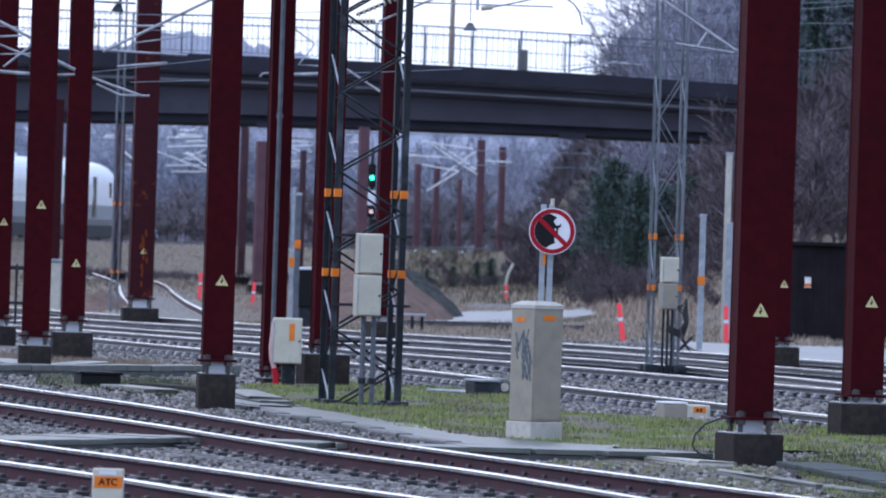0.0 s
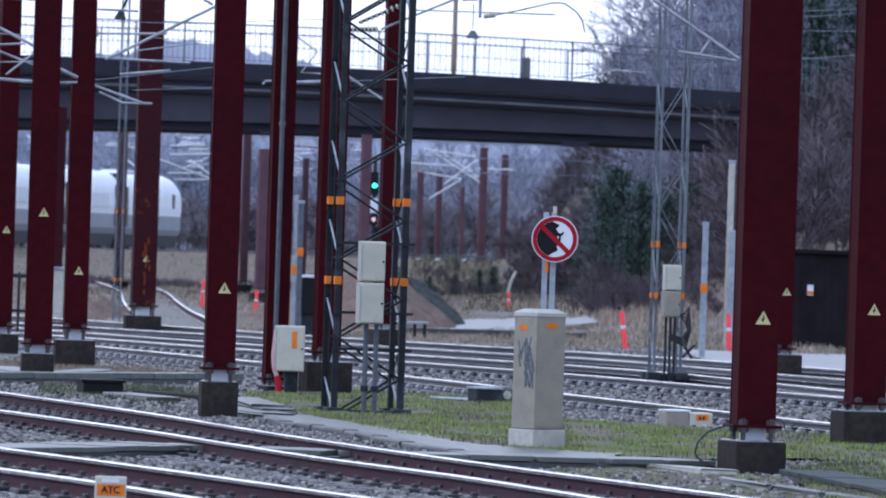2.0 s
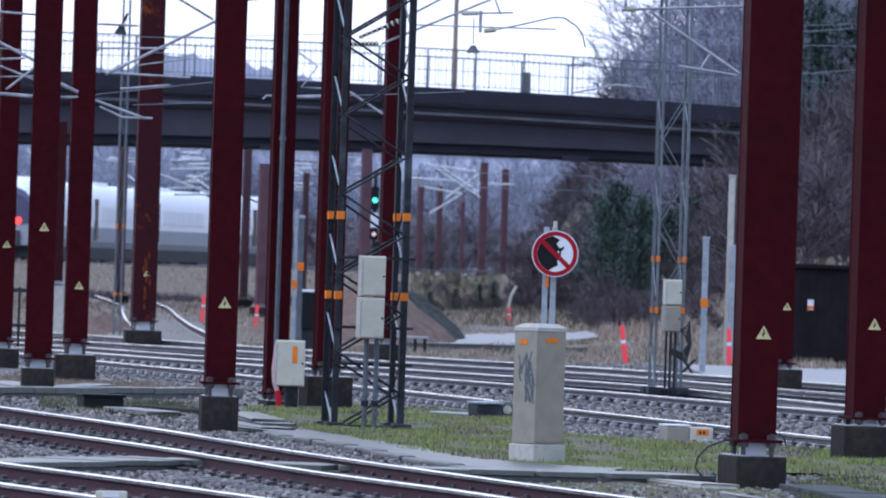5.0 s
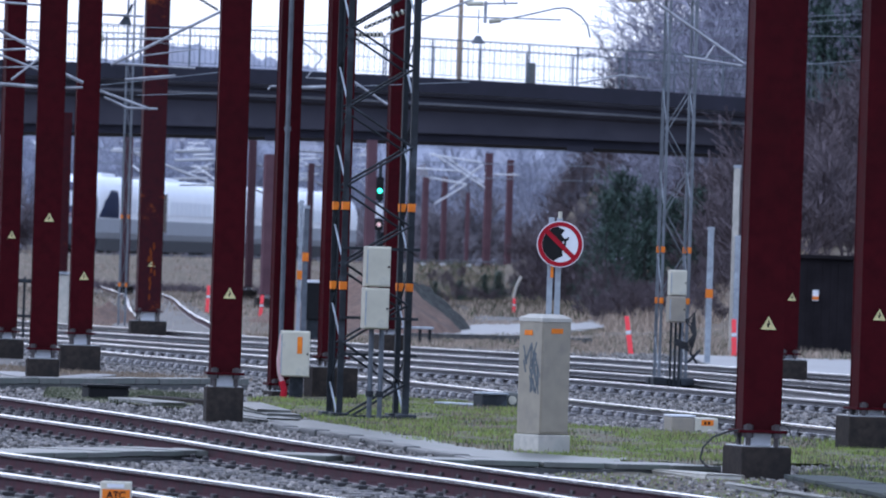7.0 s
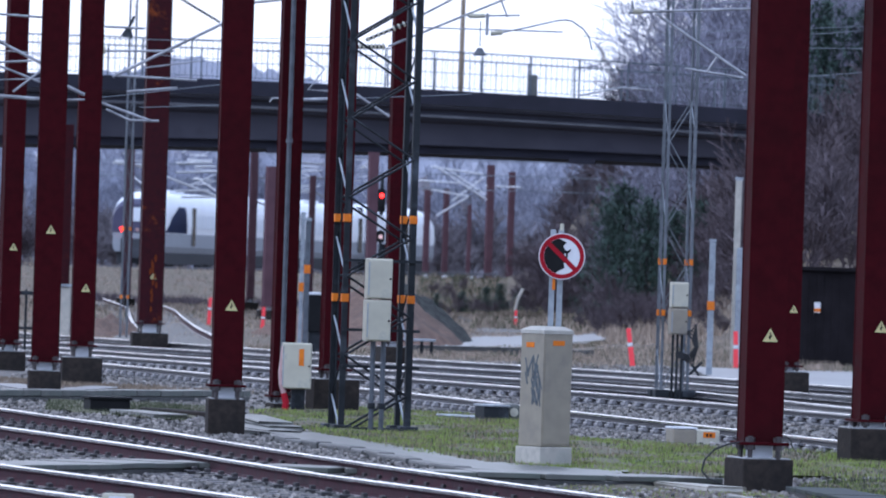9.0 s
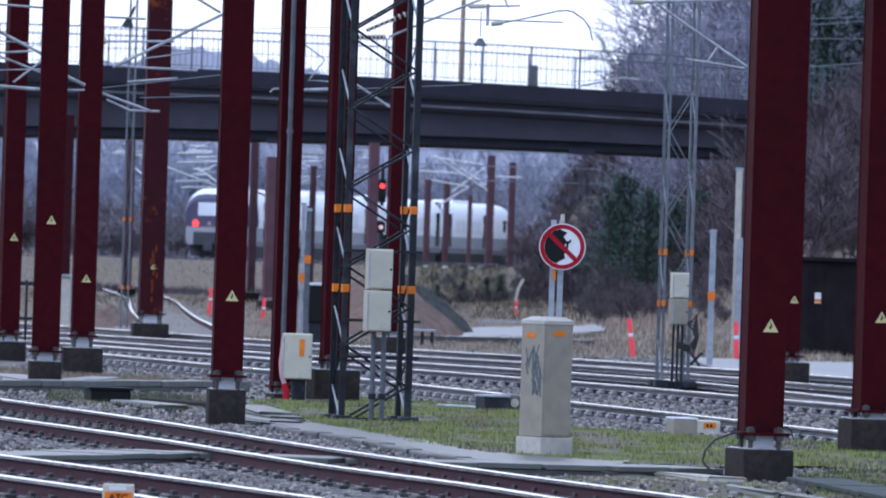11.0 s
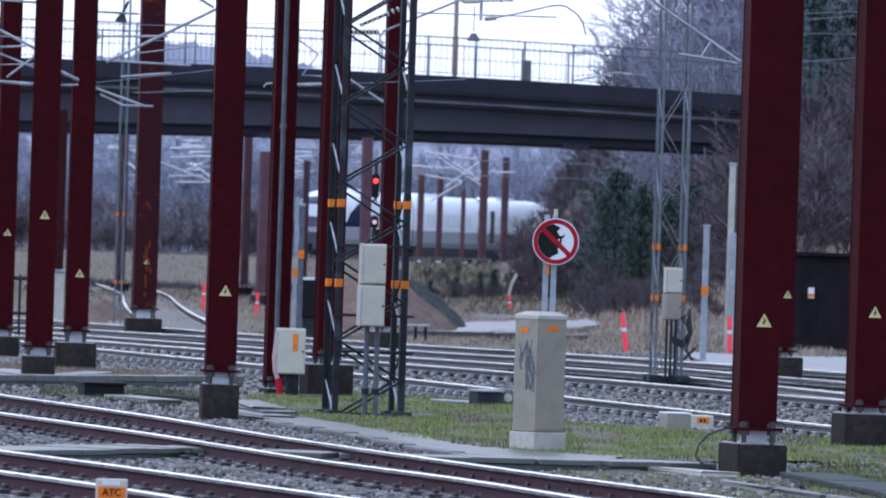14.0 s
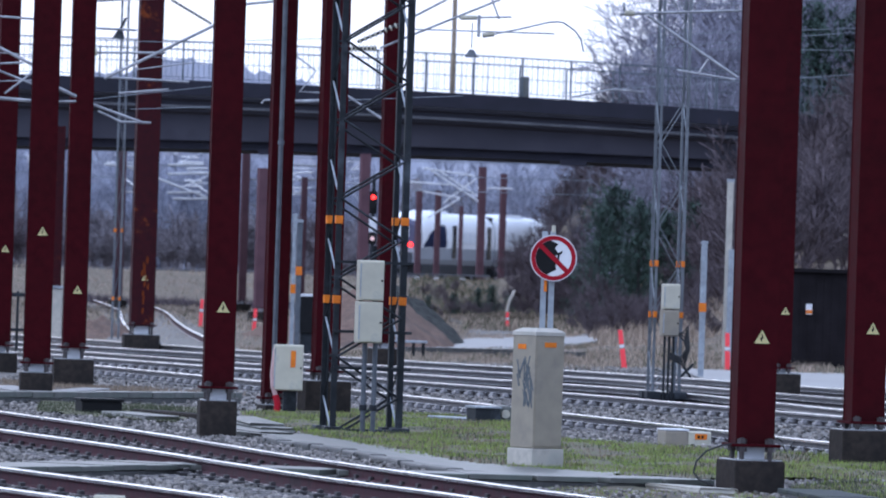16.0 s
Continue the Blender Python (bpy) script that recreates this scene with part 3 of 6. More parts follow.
mast2 = lattice(3.144, 119.4, 0.195, 0.153, 7.8, 1.17, 0.033, 12, 0.09, "slim grey steel lattice mast with orange bands", (1.14, 1.86), 0.0075, True, "midsteel")
mast2.matrix_basis = pose(3.144, 119.4, 0.09, 0, 0, 12)
part("footing", block(0.72, 0.52, 0.3, 0, 0, -0.33, 0.015), M["concrete"], mast2, "low concrete footing")
wall_box("junction_box", 3.198, 119.06, 1.35, 0.243, 0.144, 0.36, 14, "box", "light grey box on the slim lattice mast")
wall_box("junction_box", 3.189, 119.06, 0.972, 0.243, 0.18, 0.369, 14, "cabinet", "dull grey box on the slim lattice mast")
for x in (3.135, 3.198, 3.261):
    t = thing("cable_pipe", "grey steel cable pipe below the boxes", "pipe", pose(x, 119.15, -0.02))
    part("pipe", tube((0, 0, 0), (0, 0, 0.995), 0.018), M["darksteel"], t)


# ---- cabinet and sign ----
def signal_cabinet():
    c = thing("trackside_cabinet", "grey trackside cabinet with orange labels and blue scrawl", "cabinet", pose(0.878, 76.75, 0, 0, 0, 36))
    w, d = 0.325, 0.345
    part("plinth", block(w + 0.035, d + 0.035, 0.24, 0, 0, -0.03, 0.01), M["pale"], c, "pale concrete plinth")
    part("body", block(w, d, 1.02, 0, 0, 0.215, 0.008), M["cabinet"], c)
    b = bmesh.new()
    o = 0.006
    lo = [b.verts.new((u * (w / 2 + o), v * (d / 2 + o), 1.235)) for u, v in ((-1, -1), (1, -1), (1, 1), (-1, 1))]
    mi = [b.verts.new((u * (w / 2 + o), v * (d / 2 + o), 1.268)) for u, v in ((-1, -1), (1, -1), (1, 1), (-1, 1))]
    hi = [b.verts.new((u * (w / 2 - 0.06), v * (d / 2 - 0.06), 1.303)) for u, v in ((-1, -1), (1, -1), (1, 1), (-1, 1))]
    for r0, r1 in ((lo, mi), (mi, hi)):
        for i in range(4):
            b.faces.new((r0[i], r0[(i + 1) % 4], r1[(i + 1) % 4], r1[i]))
    b.faces.new(lo[::-1])
    b.faces.new(hi)
    part("roof", b, M["pale"], c, "pale sloped roof cap")
    part("door", block(w - 0.03, 0.008, 0.95, 0, -d / 2 - 0.004, 0.235, 0.002), M["cabinet"], c)
    part("label_plate", block(0.13, 0.003, 0.045, 0.0, -d / 2 - 0.0105, 1.13), M["orange"], c, "orange label plate")
    part("label_plate", block(0.003, 0.12, 0.045, -w / 2 - 0.0025, 0.03, 1.11), M["orange"], c, "orange label plate")
    rng = random.Random(4)
    for i in range(26):
        y0, z0 = rng.uniform(-0.13, 0.09), rng.uniform(0.66, 1.0)
        part("scrawl_stroke", block(0.002 + 0.0002 * i, rng.uniform(0.008, 0.02), rng.uniform(0.08, 0.2), -w / 2 - 0.0015, y0, z0 - 0.1, turn=Matrix.Rotation(rng.uniform(-0.5, 0.5), 4, "X")), M["graffiti"], c, "faded blue painted stroke")


signal_cabinet()


def prohibition_sign():
    s = thing("prohibition_sign", "round red and white prohibition sign on two grey posts", "sign", pose(1.1, 84, 0, 0, 0, -4))
    R = 0.232
    disc = lambda r, y0, y1, n=48: tube((0, y0, 0), (0, y1, 0), r, sides=n)
    up = Matrix.Translation((-0.02, 0, 1.955))
    for x, y in ((-0.115, 0.05), (-0.035, 0.05)):
        b = block(0.055, 0.012, 2.27, x, y, -0.05)
        b = block(0.012, 0.05, 2.27, x + 0.02, y + 0.025, -0.05, bm=b)
        part("post", b, M["steel"], s, "grey steel channel post")
    part("orange_tag", block(0.03, 0.004, 0.12, -0.095, 0.04, 1.62), M["orange"], s, "orange tag")
    part("plate", disc(R, -0.004, 0.012), M["white"], s, "white round plate", up)
    ring = bmesh.new()
    n = 48
    v = [[ring.verts.new((r * math.cos(2 * math.pi * i / n), y, r * math.sin(2 * math.pi * i / n))) for i in range(n)] for r, y in ((R - 0.01, -0.0035), (R - 0.01, -0.008), (R - 0.052, -0.008), (R - 0.052, -0.0035))]
    for k in range(4):
        for i in range(n):
            ring.faces.new((v[k][i], v[k][(i + 1) % n], v[(k + 1) % 4][(i + 1) % n], v[(k + 1) % 4][i]))
    bmesh.ops.recalc_face_normals(ring, faces=ring.faces)
    part("rim", ring, M["signred"], s, "red ring", up)
    # black half of the picture, bounded by a ragged line
    arc = [(0.178 * math.cos(a), 0.178 * math.sin(a)) for a in [math.radians(100 + 15 * i) for i in range(11)]]
    edge = [(-0.02, -0.14), (0.03, -0.115), (0.02, -0.07), (0.06, -0.03), (0.02, 0.02), (0.045, 0.05), (0.01, 0.1), (0.045, 0.14)]
    part("dark_field", prism(arc + edge, 0.002), M["black"], s, "black field", Matrix.Translation((-0.02, -0.0065, 1.955)))
    mark = [(0.03, -0.05), (0.055, -0.03), (0.06, 0.03), (0.085, 0.05), (0.085, 0.08), (0.065, 0.06), (0.02, 0.055), (0.02, 0.035), (0.04, 0.03)]
    part("dark_mark", prism(mark, 0.002), M["black"], s, "small black shape", Matrix.Translation((-0.02, -0.0068, 1.955)))
    part("bar", block(0.37, 0.003, 0.045, 0, 0, -0.0225, turn=None), M["signred"], s, "red diagonal bar", Matrix.Translation((-0.02, -0.0105, 1.955)) @ Matrix.Rotation(radians(43), 4, "Y"))
    part("bracket", block(0.2, 0.03, 0.03, 0, 0.03, 2.1), M["steel"], s)
    part("cap", tube((-0.03, 0.05, 2.21), (-0.03, 0.05, 2.28), 0.02), M["box"], s)


prohibition_sign()
box = wall_box("junction_box", -1.83, 101.1, 0.3, 0.35, 0.2, 0.55, 4, "box", "light grey box on a post with an orange label")
part("label_plate", block(0.06, 0.003, 0.2, 0.05, -0.134, 0.28), M["orange"], box, "orange label")
part("post", block(0.16, 0.14, 0.45, 0.03, 0.05, -0.3), M["darksteel"], box, "dark steel pedestal")
part("conduit", pipe([(-0.16, -0.02, 0.5), (-0.19, -0.06, 0.2), (-0.18, -0.09, 0.05), (-0.14, -0.1, -0.08)], 0.03), M["conduit"], box, "pinkish bent conduit")
part("conduit_end", pipe([(-0.15, -0.1, -0.06), (-0.12, -0.12, -0.16), (-0.13, -0.12, -0.28)], 0.04), M["signred"], box, "red conduit end")
pipe1 = thing("cable_pipe", "grey pipe up the side of a red column", "pipe", pose(-2.02, 102.0, 0.3))
part("pipe", tube((0, 0, 0), (0.0, 0, 7), 0.028, sides=10), M["pipe"], pipe1)
part("clamp", tube((0, 0, 2.95), (0, 0, 3.0), 0.04, sides=10), M["pipe"], pipe1)


# ---- dark hut ----
def hut():
    h = thing("trackside_hut", "low dark brown boarded trackside hut", "hut", pose(8.55, 178.5, 0, 0, 0, 2))
    part("wall", block(2.6, 3.0, 2.05, 0, 0, -0.05), M["hut"], h, "dark boarded wall")
    part("roof", block(2.8, 3.2, 0.08, 0, 0, 2.0, 0.01), M["hut"], h, "flat dark roof")
    for i in range(16):
        part("board", block(0.158, 0.012, 1.96, -1.22 + 0.163 * i, -1.505, 0.0, 0.002), M["hut"], h)
    part("notice", block(0.13, 0.01, 0.22, -0.95, -1.53, 1.12), M["white"], h, "small white notice with an orange band")
    part("notice_band", block(0.13, 0.01, 0.07, -0.95, -1.537, 1.14), M["orange"], h)


hut()


# ---- train ----
def train_car(nose=0, label="white and grey train carriage with dark doors"):
    """A carriage on the rails, its front towards +y. nose: 1 at its front, -1 at its rear, 0 none."""
    L = 18.7
    c = thing("train_carriage", label, "train", None, "carriages of the train")
    half = [(1.42, 2.05), (1.46, 2.5)] + [(1.45 * math.cos(a) ** 0.7, 2.9 + 1.3 * math.sin(a) ** 0.9) for a in (radians(7.5 * i) for i in range(12))] + [(0.0, 4.2)]
    upper = half + [(-u, v) for u, v in half[-2::-1]]
    low = [(1.3, 1.05), (1.42, 1.35), (1.42, 2.05), (-1.42, 2.05), (-1.42, 1.35), (-1.3, 1.05)]
    under = [(1.2, 0.45), (1.28, 1.06), (-1.28, 1.06), (-1.2, 0.45)]

    def hull(profile, floor, ends):
        b = bmesh.new()
        rings = [[b.verts.new((u * sw, y, floor + (v - floor) * sh)) for u, v in profile] for y, sw, sh in ends]
        for r0, r1 in zip(rings, rings[1:]):
            for i in range(len(profile)):
                b.faces.new((r0[i], r0[(i + 1) % len(profile)], r1[(i + 1) % len(profile)], r1[i]))
        b.faces.new(rings[0])
        b.faces.new(rings[-1])
        bmesh.ops.recalc_face_normals(b, faces=b.faces)
        return b
    back = [(-L / 2 + 0.25, 1, 1)]
    fore = [(L / 2 - 0.25, 1, 1)]
    shape = [(L / 2 - 2.4, 1, 1), (L / 2 - 1.4, 0.99, 0.975), (L / 2 - 0.7, 0.97, 0.91), (L / 2 - 0.25, 0.94, 0.81), (L / 2, 0.9, 0.68)]
    lows = [(L / 2 - 2.4, 1, 1), (L / 2 - 0.7, 0.97, 1), (L / 2 - 0.25, 0.94, 1), (L / 2, 0.9, 1)]
    flip = lambda e: [(-y, w, h) for y, w, h in e[::-1]]

    def side_panel(sx, f):
        """A slanted panel that follows the side of the cab: its front edge leans back as it rises."""
        b, rows = bmesh.new(), []
        table = lambda v, pairs: float(np.interp(v, [p[0] for p in pairs], [p[1] for p in pairs]))
        for z in (2.08, 2.3, 2.5, 2.7, 2.9, 3.1, 3.3, 3.45):
            u0, u1 = table(z, ((2.08, 0.5), (2.9, 1.9), (3.45, 4.0))), table(z, ((2.08, 6.3), (3.45, 5.9)))
            row = []
            for i in range(9):
                u = u0 + (u1 - u0) * i / 8
                along = L / 2 - u
                sw = table(along, [(q[0], q[1]) for q in shape])
                sh = table(along, [(q[0], q[2]) for q in shape])
                wide = table(2.05 + (z - 2.05) / sh, [(v, w) for w, v in half])
                row.append(b.verts.new((sx * (wide * sw + 0.012), f * along, z)))
            rows.append(row)
        for r0, r1 in zip(rows, rows[1:]):
            for i in range(8):
                b.faces.new((r0[i], r0[i + 1], r1[i + 1], r1[i]))
        bmesh.ops.solidify(b, geom=b.faces[:], thickness=0.008)
        bmesh.ops.recalc_face_normals(b, faces=b.faces)
        return b
    ends = back + fore if not nose else back + shape if nose > 0 else flip(shape) + fore
    lend = back + fore if not nose else back + lows if nose > 0 else flip(lows) + fore
    part("body", hull(upper, 2.05, ends), M["trainwhite"], c, "glossy white upper body", smooth=False)
    part("lower_panel", hull(low, 1.05, lend), M["traingrey"], c, "grey lower panel")
    part("underframe", hull(under, 0.45, [(-L / 2 + 1.0, 1, 1), (L / 2 - 1.0, 1, 1)]), M["traindark"], c, "dark underframe with equipment")
    if nose <= 0 and not nose or nose > 0:
        part("gangway", block(2.3, 0.6, 3.2, 0, -L / 2 + 0.05, 0.9), M["traindark"], c, "black gangway bellows")
    for y in (-6.0, 6.0):
        bg = part("bogie", block(2.0, 2.9, 0.4, 0, y, 0.45, 0.05), M["traindark"], c)
        for dy in (-1.25, 1.25):
            for sx in (-0.75, 0.75):
                part("wheel", tube((sx - 0.06, y + dy, 0.44), (sx + 0.06, y + dy, 0.44), 0.44, sides=20), M["traindark"], bg)
    front = nose or 1
    for sx in (-1, 1):
        doors = [front * (L / 2 - 8.2), -front * (L / 2 - 1.5)] if nose else [L / 2 - 1.5, -L / 2 + 1.5]
        for y in doors:
            part("door", block(0.03, 1.0, 2.0, sx * 1.45, y, 1.45, 0.01), M["trainglass"], c, "dark glazed door")
        n = 5 if nose else 9
        y0 = -L / 2 + 3.6 if nose >= 0 else -L / 2 + 9.6
        for i in range(n):
            part("window", block(0.02, 1.05, 0.72, sx * 1.455, y0 + 1.32 * i, 2.35, 0.01, turn=Matrix.Rotation(sx * -0.03, 4, "Y")), M["trainpane"], c, "window with sky reflection in its pale colour")
        if nose:
            f = nose
            if f < 0:
                part("cab_panel", side_panel(sx, f), M["trainblue"], c, "dark blue slanted cab panel")
            else:
                part("cab_window", block(0.02, 0.8, 0.75, sx * 1.45, L / 2 - 3.2, 2.45, 0.008), M["trainglass"], c, "dark cab side window")
            lit = nose < 0
            part("tail_lamp", tube((sx * 0.74, f * (L / 2 - 0.2), 2.2), (sx * 0.74, f * (L / 2 + 0.1), 2.2), 0.15, sides=14), M["lamp_red"] if lit else M["conduit"], c, "lit red tail lamp" if lit else "pale unlit lamp")
    if nose:
        f = nose
        face = [(L / 2 - 0.23, 0.945, 0.815), (L / 2 + 0.03, 0.905, 0.685)]
        part("cab_mask", hull(upper, 2.05, face if f > 0 else flip(face)), M["trainmask"], c, "dull blue-grey end of the cab")
        part("windscreen", block(1.25, 0.04, 0.72, 0, f * (L / 2 + 0.045), 2.62, 0.015), M["trainpane"], c, "windscreen with sky reflection in its pale colour")
        part("marker_lamp", tube((0, f * (L / 2 - 0.2), 2.2), (0, f * (L / 2 + 0.08), 2.2), 0.1, sides=12), M["conduit"], c, "pale unlit lamp")
        part("bumper", block(1.7, 0.35, 0.75, 0, f * (L / 2 - 0.02), 1.0, 0.08), M["traindark"], c, "dark lower nose")
        part("coupler", block(0.5, 0.6, 0.5, 0, f * (L / 2), 0.7, 0.05), M["traindark"], c)
    part("roof_unit", block(1.3, 4.0, 0.22, 0, -2, 4.1, 0.05), M["trainwhite"], c)
    return c


def line_point(s):
    """Place and heading of the far track, s metres along it: a gentle bend to the right."""
    step, x, y = 1.0, -17.1, 430.0
    th = lambda u: radians(7.6 + 0.07 * (u - 85))
    u = 85.0
    while abs(u - s) > 1e-6:
        d = max(-step, min(step, s - u))
        a = th(u + d / 2)
        x, y, u = x + math.sin(a) * d, y + math.cos(a) * d, u + d
    return x, y, th(s)


M["trainmask"] = material("purple_grey_train_paint", (0.085, 0.08, 0.14), (0.065, 0.06, 0.11), 0.4, 0, 1, 0)
# near-white base stands in for the sky reflected in the panes
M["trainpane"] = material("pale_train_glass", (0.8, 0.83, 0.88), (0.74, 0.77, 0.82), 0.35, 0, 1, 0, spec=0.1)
CARS = [train_car(-1, "white and grey rear train carriage with lit red tail lamps"), train_car(0), train_car(0), train_car(1, "white and grey leading train carriage with a sloped nose")]
far_line = thing("railway_track", "distant railway line on a low ballast bank", "railway track", kind="structure")
centre = [Vector((x, y, 0.95)) for x, y, a in (line_point(-40 + 6 * i) for i in range(62))]
part("ballast_bank", sweep([(-2.4, -1.2), (2.6, -1.2), (1.7, 0.0), (-1.7, 0.0)], centre), M["ballast"], far_line, "grey ballast bank")
for o in (-0.75, 0.75):
    rail(offset(centre, o), far_line, 0.0)


# ---- woods ----
def branches(seed, height, depth, spread, up, girth, mult, stem=0.36):
    """Tapered bare branches as two lists of segments: stout ones and twigs."""
    rng = random.Random(seed)
    stout, twigs = [], []

    def grow(p, d, length, r, level):
        q = p + d * length
        mid = p + d * length * 0.5 + Vector((rng.uniform(-1, 1), rng.uniform(-1, 1), rng.uniform(-0.3, 0.3))) * length * 0.08
        if level < 3:
            (stout if level < 2 else twigs).extend([(p, mid, r, r * 0.8), (mid, q, r * 0.8, r * 0.55)])
        else:
            twigs.append((p, q, r, r * 0.5))
        if level >= depth:
            return
        for i in range(mult + (level > 0)):
            t = rng.uniform(0.35, 1.0) if i else 1.0
            base = p.lerp(q, t)
            nd = (d + Vector((rng.uniform(-1, 1), rng.uniform(-1, 1), rng.uniform(-0.5, 1) * up)) * spread * (0.85 + 0.2 * level)).normalized()
            grow(base, nd, (length if level else height * 0.36) * rng.uniform(0.5, 0.85), r * (0.62 if i else 0.7), level + 1)
    grow(Vector((0, 0, -0.3)), Vector((rng.uniform(-0.08, 0.08), rng.uniform(-0.08, 0.08), 1)).normalized(), height * stem, girth, 0)
    return stout, twigs


def segments_mesh(name, segs, mat, thin=0.006):
    verts, faces = [], []
    for p, q, r, r2 in segs:
        turn = (q - p).to_track_quat("Z", "Y").to_matrix()
        k = len(verts)
        for c, rad in ((p, max(r, thin)), (q, max(r2, thin))):
            for a in (0, 2.094, 4.189):
                verts.append(c + turn @ Vector((rad * math.cos(a), rad * math.sin(a), 0)))
        faces += [(k, k + 1, k + 4, k + 3), (k + 1, k + 2, k + 5, k + 4), (k + 2, k, k + 3, k + 5)]
    me = bpy.data.meshes.new(name)
    me.from_pydata(verts, [], faces)
    me.materials.append(mat)
    return me


def bare_tree(seed, height, spread, up, mat, label, depth=5, mult=3, girth=0.1, thin=0.006, name="bare_tree", stem=0.36):
    t = thing(name, label, "tree", pose(0, 0, -50), "bare trees and bushes")
    stout, twigs = branches(seed, height, depth, spread, up, girth, mult, stem)
    for n, s in (("trunk", stout), ("crown", twigs)):
        o = new(n, segments_mesh(n, s, mat, thin))
        o.parent = t
    return t


def evergreen(seed, height, radius):
    rng = random.Random(seed)
    t = thing("evergreen_tree", "dark green evergreen tree with drooping foliage", "tree", pose(0, 0, -50), "evergreens")
    part("trunk", tube((0, 0, -0.4), (0, 0, height * 0.9), 0.12, 0.02, 7), M["bark"], t)
    verts, faces = [], []
    for i in range(34):
        # one bough: clumps of needles along a drooping arm
        z = height * (0.16 + 0.8 * i / 33)
        reach = radius * (1.04 - z / height) ** 0.55 * rng.uniform(0.55, 1.1)
        a = i * 2.4 + rng.uniform(-0.5, 0.5)
        for k in range(44):
            f = rng.random() ** 0.7
            spread = 0.12 + 0.3 * f
            c = Vector((reach * f * math.cos(a) + rng.gauss(0, spread), reach * f * math.sin(a) + rng.gauss(0, spread), z - 0.35 * reach * f * f + rng.gauss(0, 0.13)))
            for n in range(5):
                d = Vector((rng.gauss(0, 1), rng.gauss(0, 1), rng.gauss(0, 0.5) - 0.25)).normalized()
                w = d.cross(Vector((0, 0, 1))).normalized() * rng.uniform(0.02, 0.04)
                tip = c + d * rng.uniform(0.14, 0.34)
                q = len(verts)
                verts += [c - w, c + w, tip + w * 0.4, tip - w * 0.4]
                faces.append((q, q + 1, q + 2, q + 3))
    me = bpy.data.meshes.new("foliage")
    me.from_pydata(verts, [], faces)
    me.materials.append(M["leaf"])
    o = new("foliage", me)
    o.parent = t
    return t


LINE = [line_point(-40 + 3 * i)[:2] for i in range(130)]


def plant_woods():
    rng = random.Random(11)
    dark = [bare_tree(20 + i, h, sp, 0.8, M["bark"], "dark purplish bare shrub with dense twigs", 4, 4, g, 0.0105, "bare_shrub", 0.1) for i, (h, sp, g) in enumerate(((4.0, 0.75, 0.035), (4.8, 0.65, 0.04), (3.4, 0.9, 0.03)))]
    murk = [bare_tree(45 + i, h, sp, 0.8, M["talldark"], "tall dark bare tree with dense twigs", 5, 3, g, 0.011) for i, (h, sp, g) in enumerate(((9, 0.65, 0.08), (8, 0.75, 0.07)))]
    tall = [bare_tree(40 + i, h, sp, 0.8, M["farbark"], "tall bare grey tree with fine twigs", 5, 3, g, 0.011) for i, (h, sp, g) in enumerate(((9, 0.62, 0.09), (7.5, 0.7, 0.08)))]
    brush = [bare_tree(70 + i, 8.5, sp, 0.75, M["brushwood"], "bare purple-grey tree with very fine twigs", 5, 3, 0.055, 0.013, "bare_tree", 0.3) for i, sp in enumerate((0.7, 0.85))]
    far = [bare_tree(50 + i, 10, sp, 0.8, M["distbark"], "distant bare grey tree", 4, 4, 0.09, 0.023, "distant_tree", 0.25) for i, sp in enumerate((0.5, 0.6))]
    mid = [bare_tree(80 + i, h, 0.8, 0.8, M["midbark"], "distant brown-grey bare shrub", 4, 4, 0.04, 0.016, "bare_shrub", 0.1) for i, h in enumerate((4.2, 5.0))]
    green = [evergreen(60, 7.5, 2.4), evergreen(61, 5.5, 2.1)]
    used = set()

    def put(kind, x, y, scale=1.0):
        if y > 400 and min(math.hypot(x - u, y - v) for u, v in LINE) < 4.5:
            return
        m = pose(x, y, relief(x, y) - 0.1, 0, 0, rng.uniform(0, 360)) @ Matrix.Diagonal((scale, scale, scale * rng.uniform(0.85, 1.15), 1))
        if kind.name not in used:
            used.add(kind.name)
            kind.matrix_basis = m
        else:
            copy_thing(kind, m)
    joined = {}

    def far_put(kind, x, y, scale):
        """Adds a far shrub to the joined mass of its kind."""
        if min(math.hypot(x - u, y - v) for u, v in LINE) < 4.5:
            return
        m = pose(x, y, relief(x, y) - 0.1, 0, 0, rng.uniform(0, 360)) @ Matrix.Diagonal((scale, scale, scale * rng.uniform(0.85, 1.15), 1))
        joined.setdefault(kind.name, (kind, []))[1].append(np.array(m))

    def join_far():
        for kind, places in joined.values():
            verts, faces, n = [], [], 0
            for child in kind.children:
                me = child.data
                co = np.empty(len(me.vertices) * 3)
                me.vertices.foreach_get("co", co)
                co = np.c_[co.reshape(-1, 3), np.ones(len(me.vertices))]
                quad = np.empty(len(me.loops), dtype=np.int32)
                me.loops.foreach_get("vertex_index", quad)
                for m in places:
                    verts.append((co @ m.T)[:, :3])
                    faces.append(quad.reshape(-1, 4) + n)
                    n += len(co)
            me = bpy.data.meshes.new("distant_shrubs")
            me.from_pydata(np.concatenate(verts).tolist(), [], np.concatenate(faces).tolist())
            me.materials.append(kind.children[0].data.materials[0])
            tagged(new("distant_shrubs", me), "distant brown-grey bare shrubs along the railway", "shrubs", kind="stuff")
    # the wooded bank beside and behind the bridge
    for i in range(92):
        y = rng.uniform(208, 286)
        x = rng.uniform(0.0285, 0.06) * y + rng.uniform(-0.3, 0.6)
        low = x < 0.034 * y and y < 250
